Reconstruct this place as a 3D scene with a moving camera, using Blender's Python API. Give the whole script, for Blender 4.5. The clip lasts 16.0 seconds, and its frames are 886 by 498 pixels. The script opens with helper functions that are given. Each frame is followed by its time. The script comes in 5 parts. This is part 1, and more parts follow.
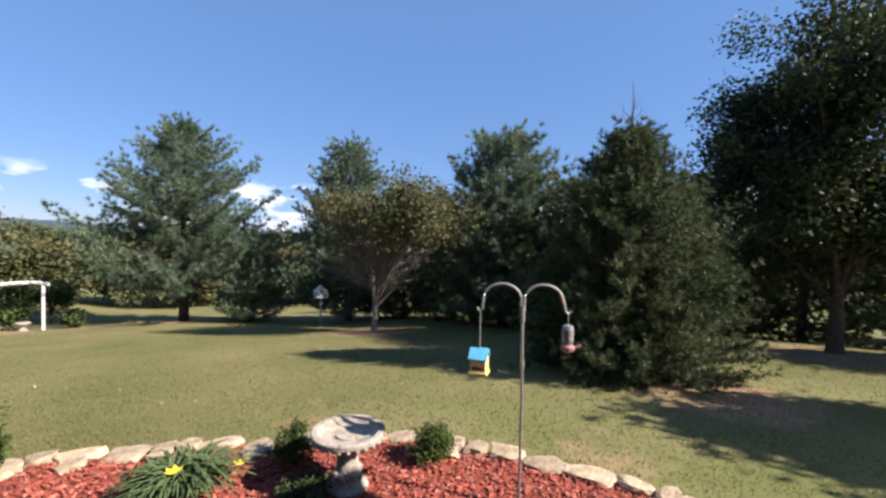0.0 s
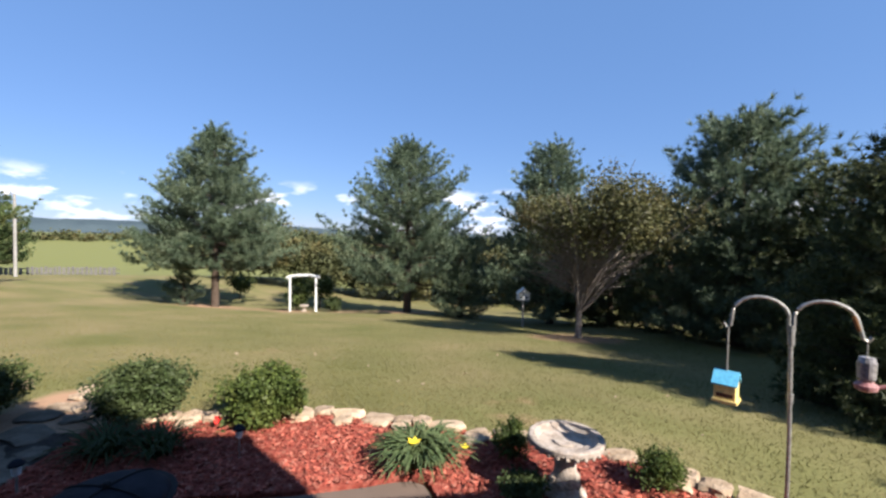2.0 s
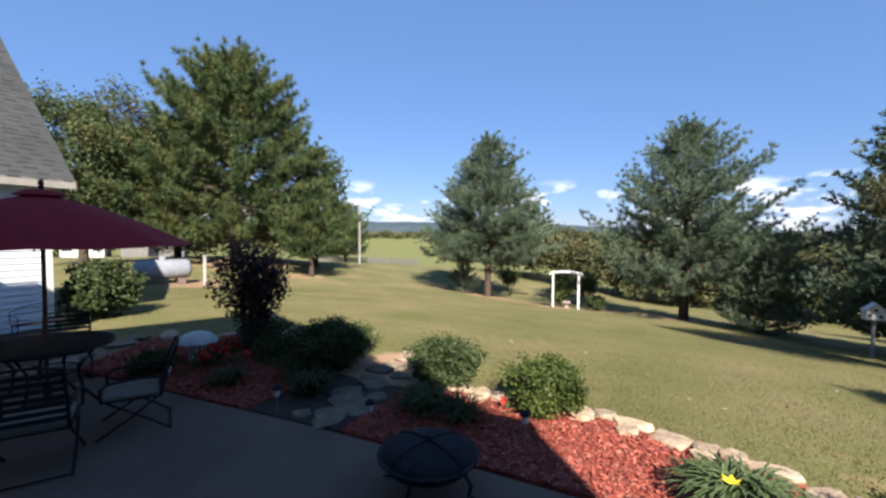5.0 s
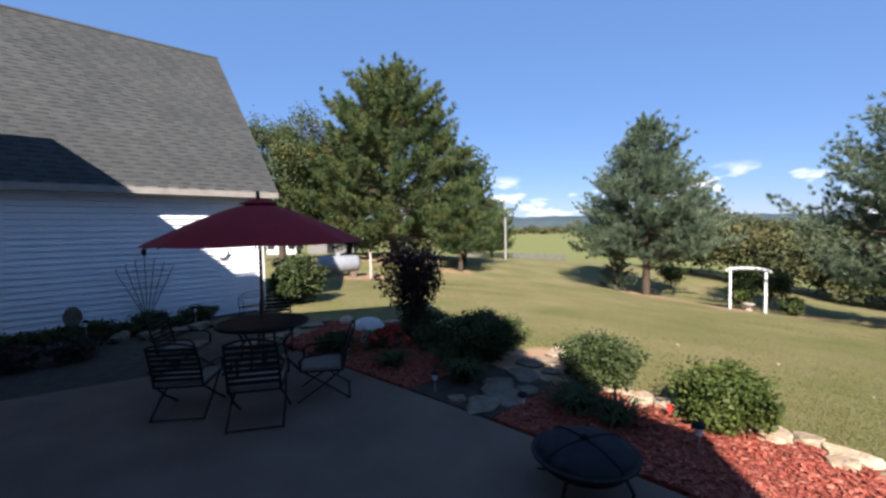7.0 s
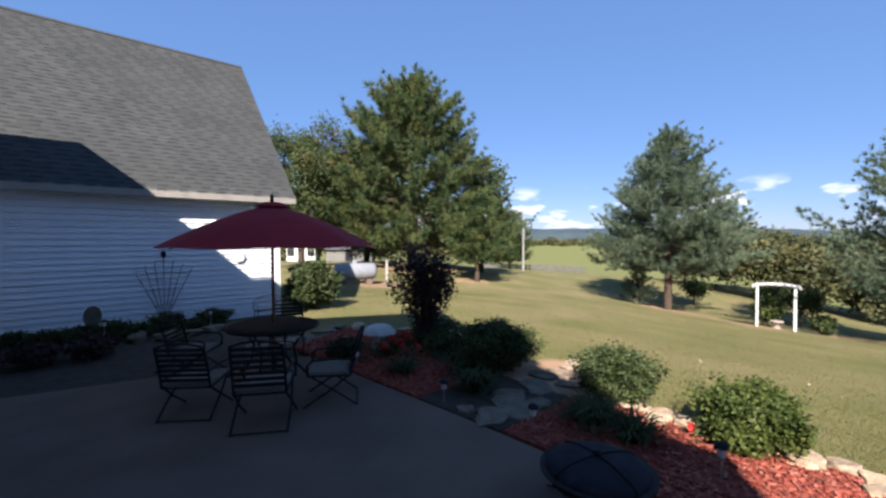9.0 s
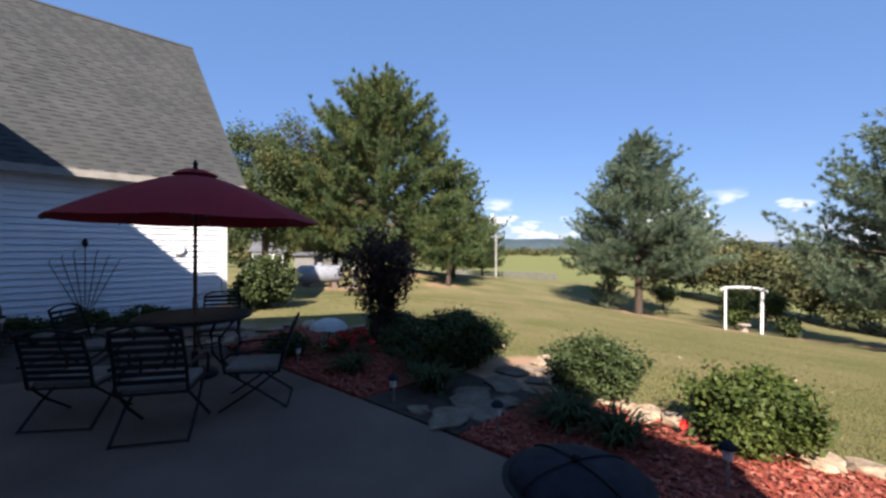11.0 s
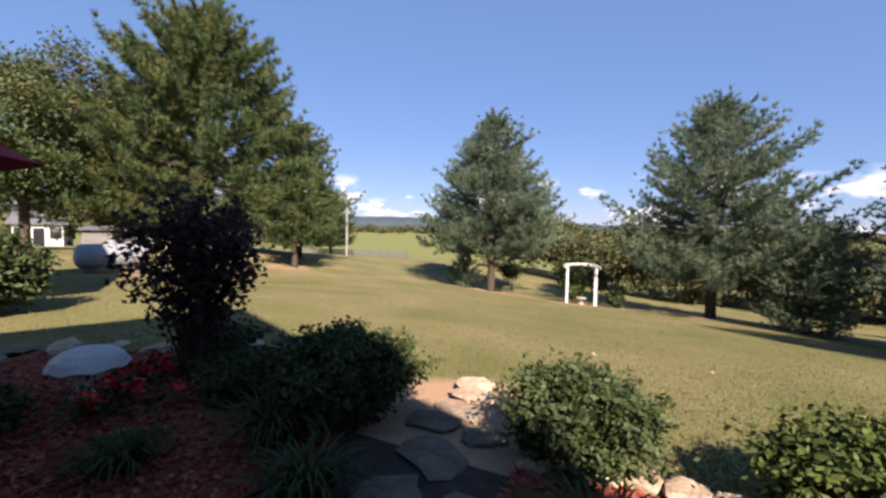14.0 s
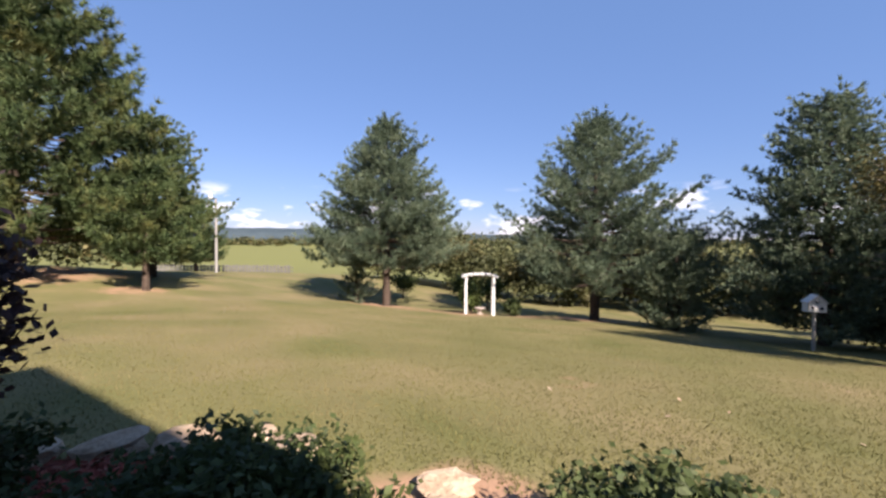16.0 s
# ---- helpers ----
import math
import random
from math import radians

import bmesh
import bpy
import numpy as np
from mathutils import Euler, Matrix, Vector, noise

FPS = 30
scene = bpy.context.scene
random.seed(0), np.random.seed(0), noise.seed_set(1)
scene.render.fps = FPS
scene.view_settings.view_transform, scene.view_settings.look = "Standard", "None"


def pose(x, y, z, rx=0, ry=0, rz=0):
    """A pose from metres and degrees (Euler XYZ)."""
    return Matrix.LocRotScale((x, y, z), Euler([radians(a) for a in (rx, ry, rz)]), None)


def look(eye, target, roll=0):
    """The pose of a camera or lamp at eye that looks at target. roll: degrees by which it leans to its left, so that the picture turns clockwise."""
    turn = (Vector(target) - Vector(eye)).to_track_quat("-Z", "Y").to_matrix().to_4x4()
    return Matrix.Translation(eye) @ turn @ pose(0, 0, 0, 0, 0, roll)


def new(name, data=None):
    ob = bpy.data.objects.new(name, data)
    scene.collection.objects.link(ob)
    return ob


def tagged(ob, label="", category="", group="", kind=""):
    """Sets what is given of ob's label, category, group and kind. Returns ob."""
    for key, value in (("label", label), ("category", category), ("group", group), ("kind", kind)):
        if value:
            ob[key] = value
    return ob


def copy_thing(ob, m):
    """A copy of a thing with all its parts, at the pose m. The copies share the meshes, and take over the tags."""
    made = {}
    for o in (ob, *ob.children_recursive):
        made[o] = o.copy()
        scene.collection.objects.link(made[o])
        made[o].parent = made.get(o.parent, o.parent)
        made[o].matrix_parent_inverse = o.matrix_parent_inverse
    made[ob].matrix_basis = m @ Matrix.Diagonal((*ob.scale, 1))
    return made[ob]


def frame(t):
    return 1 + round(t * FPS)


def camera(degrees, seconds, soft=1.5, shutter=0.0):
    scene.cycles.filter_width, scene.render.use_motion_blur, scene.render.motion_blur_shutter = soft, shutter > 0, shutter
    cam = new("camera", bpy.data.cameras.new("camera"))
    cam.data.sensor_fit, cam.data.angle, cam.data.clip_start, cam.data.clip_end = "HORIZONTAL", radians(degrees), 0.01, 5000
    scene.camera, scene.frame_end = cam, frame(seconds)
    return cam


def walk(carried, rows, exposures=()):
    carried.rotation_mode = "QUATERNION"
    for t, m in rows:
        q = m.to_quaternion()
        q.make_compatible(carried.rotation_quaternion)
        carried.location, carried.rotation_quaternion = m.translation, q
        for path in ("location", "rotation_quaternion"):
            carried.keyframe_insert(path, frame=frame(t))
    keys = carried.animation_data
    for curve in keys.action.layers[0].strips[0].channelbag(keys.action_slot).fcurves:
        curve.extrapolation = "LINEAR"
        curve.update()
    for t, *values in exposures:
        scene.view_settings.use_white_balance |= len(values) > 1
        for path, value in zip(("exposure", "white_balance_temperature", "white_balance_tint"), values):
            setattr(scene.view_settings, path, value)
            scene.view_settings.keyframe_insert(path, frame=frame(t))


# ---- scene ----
cam = camera(92.6, 16.0, soft=2.6)
PATH = [
    (0, (0.763, 0.673, 2.073), (0.469, 2.65, 2.018), 1.2),
    (0.5, (0.73, 0.645, 2.081), (0.215, 2.577, 2.034), 0.9),
    (1, (0.692, 0.624, 2.081), (-0.05, 2.481, 2.041), 1.1),
    (1.5, (0.656, 0.607, 2.084), (-0.296, 2.365, 2.038), 1.1),
    (2, (0.617, 0.599, 2.077), (-0.525, 2.239, 2.019), 0.9),
    (2.5, (0.554, 0.573, 2.064), (-0.757, 2.082, 2.001), 0.7),
    (3, (0.472, 0.55, 2.056), (-0.973, 1.931, 1.988), 0.4),
    (3.5, (0.415, 0.557, 2.028), (-1.157, 1.791, 1.97), 0.5),
    (4, (0.363, 0.563, 2.033), (-1.325, 1.634, 1.977), 0.8),
    (4.5, (0.317, 0.564, 2.02), (-1.464, 1.47, 1.951), 0.5),
    (5, (0.32, 0.522, 2.02), (-1.544, 1.243, 1.937), 0.4),
    (7.5, (0.341, 0.467, 1.989), (-1.657, 0.449, 1.9), -1.1),
    (8, (0.33, 0.477, 1.985), (-1.668, 0.433, 1.906), -0.8),
    (8.5, (0.305, 0.496, 1.98), (-1.694, 0.453, 1.916), -0.4),
    (11, (-0.512, 0.768, 1.532), (-2.51, 0.863, 1.528), 0.2),
    (11.5, (-0.828, 0.753, 1.501), (-2.821, 0.922, 1.465), 0.6),
    (12, (-1.179, 0.705, 1.498), (-3.159, 0.975, 1.43), 1.0),
    (12.5, (-1.549, 0.651, 1.506), (-3.509, 1.038, 1.403), 1.5),
    (13, (-1.947, 0.643, 1.509), (-3.875, 1.159, 1.384), 2.0),
    (13.5, (-2.366, 0.652, 1.492), (-4.254, 1.301, 1.373), 1.9),
    (14, (-2.738, 0.646, 1.501), (-4.571, 1.439, 1.398), 1.1),
    (14.5, (-3.17, 0.7, 1.497), (-4.944, 1.617, 1.406), 0.8),
    (15, (-3.556, 0.733, 1.486), (-5.263, 1.772, 1.416), 0.5),
    (15.5, (-3.92, 0.8, 1.491), (-5.549, 1.958, 1.436), 0.2),
    (16, (-4.284, 0.917, 1.499), (-5.843, 2.169, 1.452), 0.3),
]
EXPOSURES = [(0, 1.56, 6400, 13), (4, 1.56, 6400, 13), (8.5, 1.56, 6330, 15.5), (11, 1.56, 6500, 16), (12.5, 1.56, 6880, 18), (14, 1.56, 6900, 21.5), (16, 1.56, 6790, 22)]
walk(cam, [(t, look(eye, target, roll)) for t, eye, target, roll in PATH], EXPOSURES)

# ---- light ----
SUN_TO = Vector((0.990, -0.139, 0.0)).normalized()
SUN_EL = radians(36)
SUN_DIR = Vector((SUN_TO.x * math.cos(SUN_EL), SUN_TO.y * math.cos(SUN_EL), math.sin(SUN_EL)))
sun = new("sun", bpy.data.lights.new("sun", "SUN"))
sun.data.energy, sun.data.angle, sun.data.color = 5.0, radians(0.6), (1.0, 0.94, 0.84)
sun.matrix_world = look(SUN_DIR * 50, (0, 0, 0))
world = bpy.data.worlds.new("world")
scene.world = world
world.use_nodes = True
wn, wl = world.node_tree.nodes, world.node_tree.links
sky = wn.new("ShaderNodeTexSky")
sky.sky_type, sky.sun_disc = "NISHITA", False
sky.sun_elevation, sky.sun_rotation = SUN_EL, math.atan2(SUN_TO.x, SUN_TO.y)
sky.air_density, sky.dust_density, sky.ozone_density = 1.0, 0.0, 5.0
wn["Background"].inputs["Strength"].default_value = 0.053
# low cumulus clouds above the horizon
wtc = wn.new("ShaderNodeTexCoord")
wsep = wn.new("ShaderNodeSeparateXYZ")
wmap = wn.new("ShaderNodeMapping")
wmap.inputs["Scale"].default_value = (9, 9, 26)
wno = wn.new("ShaderNodeTexNoise")
wno.inputs["Scale"].default_value, wno.inputs["Detail"].default_value, wno.inputs["Roughness"].default_value = 1.0, 8, 0.55
wr = wn.new("ShaderNodeMapRange")
wr.inputs["From Min"].default_value, wr.inputs["From Max"].default_value = 0.52, 0.63
wband = wn.new("ShaderNodeMapRange")
wband.inputs["From Min"].default_value, wband.inputs["From Max"].default_value = 0.12, 0.085
wmul = wn.new("ShaderNodeMath")
wmul.operation = "MULTIPLY"
wmix = wn.new("ShaderNodeMixRGB")
wmix.inputs["Color2"].default_value = (9.5, 9.7, 10.4, 1)
wl.new(wtc.outputs["Generated"], wmap.inputs["Vector"])
wl.new(wmap.outputs[0], wno.inputs["Vector"])
wl.new(wtc.outputs["Generated"], wsep.inputs[0])
wl.new(wno.outputs["Fac"], wr.inputs["Value"])
wl.new(wsep.outputs["Z"], wband.inputs["Value"])
wl.new(wr.outputs[0], wmul.inputs[0])
wl.new(wband.outputs[0], wmul.inputs[1])
wl.new(wmul.outputs[0], wmix.inputs["Fac"])
wtint = wn.new("ShaderNodeMixRGB")
wtint.blend_type = "MULTIPLY"
wtint.inputs["Fac"].default_value, wtint.inputs["Color2"].default_value = 1.0, (1.04, 0.99, 1.08, 1)
wair = wn.new("ShaderNodeMixRGB")
wair.inputs["Fac"].default_value, wair.inputs["Color2"].default_value = 0.6, (1.12, 2.5, 4.65, 1)
wl.new(sky.outputs[0], wair.inputs["Color1"])
wl.new(wair.outputs[0], wtint.inputs["Color1"])
wl.new(wtint.outputs[0], wmix.inputs["Color1"])
wl.new(wmix.outputs[0], wn["Background"].inputs["Color"])


# ---- materials ----
def material(name, colors, scale=6.0, rough=0.8, bump=0.3, bump_scale=60.0, metal=0.0, detail=6.0, island=0.0, translucent=0.0, obj_random=0.0, spec=0.3, coords="Object", fine_amount=0.22):
    """Noise-mixed colours at a coarse and a fine scale, with a fine bump."""
    m = bpy.data.materials.new(name)
    m.use_nodes = True
    n, l = m.node_tree.nodes, m.node_tree.links
    b = n["Principled BSDF"]
    b.inputs["Roughness"].default_value, b.inputs["Metallic"].default_value = rough, metal
    b.inputs["Specular IOR Level"].default_value = spec
    tc = n.new("ShaderNodeTexCoord")
    a = n.new("ShaderNodeTexNoise")
    a.inputs["Scale"].default_value, a.inputs["Detail"].default_value = scale, detail
    l.new(tc.outputs[coords], a.inputs["Vector"])
    r = n.new("ShaderNodeValToRGB")
    els = r.color_ramp.elements
    els[0].position, els[1].position = 0.32, 0.68
    els[0].color, els[1].color = (*colors[0], 1), (*colors[-1], 1)
    for k, c in enumerate(colors[1:-1]):
        els.new(0.32 + 0.36 * (k + 1) / (len(colors) - 1)).color = (*c, 1)
    l.new(a.outputs["Fac"], r.inputs[0])
    out = r.outputs[0]
    f = n.new("ShaderNodeTexNoise")
    f.inputs["Scale"].default_value, f.inputs["Detail"].default_value = bump_scale, 4
    l.new(tc.outputs[coords], f.inputs["Vector"])
    fine = n.new("ShaderNodeMapRange")
    fine.inputs["From Min"].default_value, fine.inputs["From Max"].default_value = 0.25, 0.75
    fine.inputs["To Min"].default_value, fine.inputs["To Max"].default_value = 1 - fine_amount, 1 + fine_amount
    l.new(f.outputs["Fac"], fine.inputs["Value"])
    factor = fine.outputs[0]
    if island or obj_random:
        src = n.new("ShaderNodeNewGeometry").outputs["Random Per Island"] if island else n.new("ShaderNodeObjectInfo").outputs["Random"]
        v = n.new("ShaderNodeMapRange")
        amount = island or obj_random
        v.inputs["To Min"].default_value, v.inputs["To Max"].default_value = 1 - amount, 1 + amount
        l.new(src, v.inputs["Value"])
        mm = n.new("ShaderNodeMath")
        mm.operation = "MULTIPLY"
        l.new(v.outputs[0], mm.inputs[0])
        l.new(factor, mm.inputs[1])
        factor = mm.outputs[0]
    mix = n.new("ShaderNodeVectorMath")
    mix.operation = "SCALE"
    l.new(out, mix.inputs[0])
    l.new(factor, mix.inputs["Scale"])
    l.new(mix.outputs[0], b.inputs["Base Color"])
    if bump:
        bp = n.new("ShaderNodeBump")
        bp.inputs["Strength"].default_value, bp.inputs["Distance"].default_value = bump, 0.02
        l.new(f.outputs["Fac"], bp.inputs["Height"])
        l.new(bp.outputs[0], b.inputs["Normal"])
    if translucent:
        tr = n.new("ShaderNodeBsdfTranslucent")
        ms = n.new("ShaderNodeMixShader")
        ms.inputs[0].default_value = translucent
        l.new(mix.outputs[0], tr.inputs["Color"])
        l.new(b.outputs[0], ms.inputs[1])
        l.new(tr.outputs[0], ms.inputs[2])
        l.new(ms.outputs[0], n["Material Output"].inputs["Surface"])
    return m


GRASS_A, GRASS_B, GRASS_C = (0.095, 0.101, 0.033), (0.140, 0.131, 0.053), (0.190, 0.154, 0.077)


def ground_material():
    """Mown lawn with dry stripes and bare patches, hay meadow far out."""
    m = material("lawn", [GRASS_A, GRASS_B, GRASS_C], scale=0.35, rough=0.95, bump=0.5, bump_scale=38.0, detail=9, spec=0.1)
    n, l = m.node_tree.nodes, m.node_tree.links
    b = n["Principled BSDF"]
    old = b.inputs["Base Color"].links[0].from_socket
    tc = n.new("ShaderNodeTexCoord")
    # mowing stripes
    mp = n.new("ShaderNodeMapping")
    mp.inputs["Rotation"].default_value = (0, 0, radians(-12))
    mp.inputs["Scale"].default_value = (0.12, 1.3, 1)
    l.new(tc.outputs["Object"], mp.inputs["Vector"])
    st = n.new("ShaderNodeTexNoise")
    st.inputs["Scale"].default_value, st.inputs["Detail"].default_value = 1.0, 4
    l.new(mp.outputs[0], st.inputs["Vector"])
    sr = n.new("ShaderNodeMapRange")
    sr.inputs["From Min"].default_value, sr.inputs["From Max"].default_value = 0.35, 0.7
    sr.inputs["To Min"].default_value, sr.inputs["To Max"].default_value = 0.0, 0.55
    l.new(st.outputs["Fac"], sr.inputs["Value"])
    m1 = n.new("ShaderNodeMixRGB")
    m1.inputs["Color2"].default_value = (0.146, 0.124, 0.059, 1)
    l.new(sr.outputs[0], m1.inputs["Fac"])
    l.new(old, m1.inputs["Color1"])
    # bare reddish soil stored per vertex
    at = n.new("ShaderNodeAttribute")
    at.attribute_name = "bare"
    nz = n.new("ShaderNodeTexNoise")
    nz.inputs["Scale"].default_value, nz.inputs["Detail"].default_value = 2.2, 8
    l.new(tc.outputs["Object"], nz.inputs["Vector"])
    ad = n.new("ShaderNodeMath")
    ad.operation = "ADD"
    l.new(at.outputs["Fac"], ad.inputs[0])
    l.new(nz.outputs["Fac"], ad.inputs[1])
    br = n.new("ShaderNodeMapRange")
    br.inputs["From Min"].default_value, br.inputs["From Max"].default_value = 0.78, 1.2
    l.new(ad.outputs[0], br.inputs["Value"])
    m2 = n.new("ShaderNodeMixRGB")
    m2.inputs["Color2"].default_value = (0.30, 0.185, 0.115, 1)
    l.new(br.outputs[0], m2.inputs["Fac"])
    l.new(m1.outputs[0], m2.inputs["Color1"])
    # far meadow
    ln = n.new("ShaderNodeVectorMath")
    ln.operation = "LENGTH"
    l.new(tc.outputs["Object"], ln.inputs[0])
    fr = n.new("ShaderNodeMapRange")
    fr.inputs["From Min"].default_value, fr.inputs["From Max"].default_value = 48, 70
    l.new(ln.outputs["Value"], fr.inputs["Value"])
    m3 = n.new("ShaderNodeMixRGB")
    m3.inputs["Color2"].default_value = (0.143, 0.149, 0.053, 1)
    l.new(fr.outputs[0], m3.inputs["Fac"])
    l.new(m2.outputs[0], m3.inputs["Color1"])
    l.new(m3.outputs[0], b.inputs["Base Color"])
    return m


M_GROUND = ground_material()
M_BLADE = material("grass_blade", [(0.099, 0.099, 0.028), (0.143, 0.130, 0.046), (0.180, 0.149, 0.068)], scale=0.6, island=0.15, translucent=0.3, bump=0)
M_MULCH = material("mulch_bed", [(0.153, 0.031, 0.021), (0.230, 0.054, 0.038), (0.266, 0.087, 0.062)], scale=14, bump=1.0, bump_scale=55, rough=0.95, spec=0.1)
M_CHIP = material("mulch_chip", [(0.184, 0.038, 0.026), (0.266, 0.069, 0.046), (0.306, 0.128, 0.092)], scale=20, island=0.4, bump=0, rough=0.9, spec=0.1)
# dark soil, its colour also holding the shade beside the house
M_DARKSOIL = material("dark_shaded_soil", [(0.028, 0.021, 0.016), (0.053, 0.040, 0.030)], scale=7, bump=0.6, bump_scale=50, rough=0.95)
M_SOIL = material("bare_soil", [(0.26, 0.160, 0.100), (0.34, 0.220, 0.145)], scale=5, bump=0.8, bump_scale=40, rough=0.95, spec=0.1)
# darker than the sunlit concrete: part of the house shade is in this colour
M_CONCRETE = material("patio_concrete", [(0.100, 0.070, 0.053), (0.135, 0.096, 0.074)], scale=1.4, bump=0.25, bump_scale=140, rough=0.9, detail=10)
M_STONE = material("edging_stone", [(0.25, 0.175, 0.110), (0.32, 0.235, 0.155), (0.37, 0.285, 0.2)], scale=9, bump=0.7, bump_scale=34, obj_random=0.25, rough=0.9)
# stone colour lowered to carry the house shade these stones lie in
M_FLAG = material("shade_darkened_flagstone", [(0.093, 0.072, 0.051), (0.149, 0.121, 0.088)], scale=6, bump=0.5, bump_scale=30, obj_random=0.2, rough=0.9)
M_CASTSTONE = material("cast_concrete", [(0.203, 0.160, 0.123), (0.295, 0.246, 0.203), (0.350, 0.307, 0.265)], scale=16, bump=0.6, bump_scale=70, rough=0.9)
M_SIDING = material("vinyl_siding", [(0.60, 0.615, 0.64), (0.66, 0.67, 0.69)], scale=3, bump=0.05, bump_scale=200, rough=0.5, obj_random=0.03)
M_WHITE = material("white_paint", [(0.518, 0.511, 0.482), (0.590, 0.583, 0.562)], scale=8, bump=0.15, bump_scale=90, rough=0.55)
M_TRIM = material("trim_tan", [(0.225, 0.203, 0.173), (0.277, 0.255, 0.225)], scale=4, bump=0.05, rough=0.6)
M_SHINGLE = material("roof_shingle", [(0.046, 0.048, 0.048), (0.050, 0.052, 0.051), (0.055, 0.056, 0.055)], scale=0.8, bump=0.0, bump_scale=9, fine_amount=0.05, rough=0.95, island=0.09, spec=0.1)
M_SHINGLE_D = material("shingle_cutout", [(0.030, 0.032, 0.033), (0.037, 0.038, 0.038)], scale=0.8, bump=0.0, bump_scale=9, fine_amount=0.05, rough=0.95, island=0.05, spec=0.1)
M_SHINGLE_P = material("roof_shingle_piece", [(0.046, 0.048, 0.048), (0.050, 0.052, 0.051), (0.055, 0.056, 0.055)], scale=0.8, bump=0.0, bump_scale=9, fine_amount=0.05, rough=0.95, obj_random=0.09, spec=0.1)
M_UMBRELLA = material("umbrella_cloth", [(0.231, 0.009, 0.015), (0.286, 0.012, 0.021)], scale=3, bump=0.12, bump_scale=220, rough=0.85, translucent=0.12)
M_WOOD = material("brown_wood", [(0.099, 0.043, 0.019), (0.161, 0.074, 0.034)], scale=20, bump=0.2, rough=0.6)
M_IRON = material("black_iron", [(0.010, 0.009, 0.010), (0.020, 0.018, 0.018)], scale=20, bump=0.15, rough=0.7, spec=0.15)
M_CUSHION = material("tan_sling", [(0.143, 0.124, 0.105), (0.186, 0.164, 0.136)], scale=14, bump=0.2, bump_scale=300, rough=0.9)
M_GLASSTOP = material("dark_table_top", [(0.009, 0.009, 0.010), (0.016, 0.016, 0.017)], scale=6, bump=0.02, rough=0.8, spec=0.04)
M_STEEL = material("grey_metal", [(0.255, 0.247, 0.232), (0.345, 0.338, 0.315)], scale=30, bump=0.1, rough=0.45, metal=0.7)
M_RUST = material("rusty_metal", [(0.186, 0.074, 0.025), (0.260, 0.118, 0.043)], scale=40, bump=0.3, rough=0.8)
M_BARK = material("bark", [(0.043, 0.031, 0.023), (0.087, 0.065, 0.050)], scale=9, bump=1.0, bump_scale=26, rough=0.95, spec=0.1)
M_BARK_GREY = material("grey_bark", [(0.137, 0.113, 0.096), (0.234, 0.202, 0.177)], scale=9, bump=0.8, bump_scale=30, rough=0.95, spec=0.1)
M_BLUE = material("blue_paint", [(0.075, 0.300, 0.465), (0.105, 0.360, 0.525)], scale=6, bump=0.1, rough=0.5)
M_YELLOW = material("yellow_paint", [(0.62, 0.46, 0.15), (0.70, 0.53, 0.2)], scale=6, bump=0.1, rough=0.55)
M_PETAL = material("yellow_petal", [(0.85, 0.62, 0.02), (0.9, 0.7, 0.05)], scale=8, bump=0, rough=0.6, translucent=0.2)
M_RED = material("red_petal", [(0.40, 0.014, 0.012), (0.52, 0.03, 0.02)], scale=8, bump=0, rough=0.6, island=0.3)
M_POLE = material("weathered_pole", [(0.270, 0.247, 0.217), (0.345, 0.323, 0.292)], scale=5, bump=0.3, rough=0.9)
M_TANK = material("pale_grey_tank", [(0.180, 0.188, 0.203), (0.232, 0.240, 0.255)], scale=3, bump=0.03, rough=0.4)
M_DARK = material("dark_plastic", [(0.010, 0.010, 0.014), (0.020, 0.020, 0.026)], scale=10, bump=0.05, rough=0.75, spec=0.12)
# woods tinted blue-grey, with the distance haze put into the colour
M_HILL = material("hazy_far_woods", [(0.040, 0.058, 0.070), (0.055, 0.075, 0.085)], scale=0.02, bump=0, rough=1.0, spec=0.0)
M_GREYROOF = material("grey_roof", [(0.081, 0.081, 0.087), (0.124, 0.124, 0.130)], scale=4, bump=0.2, rough=0.9)
M_GLASS = material("dark_pane", [(0.019, 0.022, 0.025), (0.031, 0.034, 0.037)], scale=2, bump=0, rough=0.08, spec=0.6)


def leaf_material(name, colors, island=0.35, translucent=0.33, scale=0.9):
    return material(name, colors, scale=scale, rough=0.6, bump=0, island=island, translucent=translucent, spec=0.25)


L_PINE = leaf_material("blue_pine_needles", [(0.062, 0.092, 0.056), (0.112, 0.150, 0.092), (0.168, 0.202, 0.124)])
L_PINE_Y = leaf_material("yellow_pine_needles", [(0.042, 0.070, 0.028), (0.078, 0.110, 0.040), (0.135, 0.136, 0.045)])
L_SPRUCE = leaf_material("spruce_needles", [(0.030, 0.045, 0.019), (0.060, 0.076, 0.032), (0.092, 0.103, 0.048)])
L_MAPLE = leaf_material("bronze_maple_leaf", [(0.056, 0.062, 0.024), (0.084, 0.084, 0.032), (0.112, 0.092, 0.034)])
L_GREEN = leaf_material("green_leaf", [(0.033, 0.048, 0.012), (0.060, 0.082, 0.021), (0.089, 0.104, 0.030)])
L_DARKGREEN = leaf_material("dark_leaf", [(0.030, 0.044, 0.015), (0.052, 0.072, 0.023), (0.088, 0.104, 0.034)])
# leaf colour darkened to stand for the shade side of the oak's crown
L_OAK = leaf_material("shade_side_oak_leaf", [(0.016, 0.025, 0.009), (0.030, 0.042, 0.014), (0.060, 0.072, 0.024)])
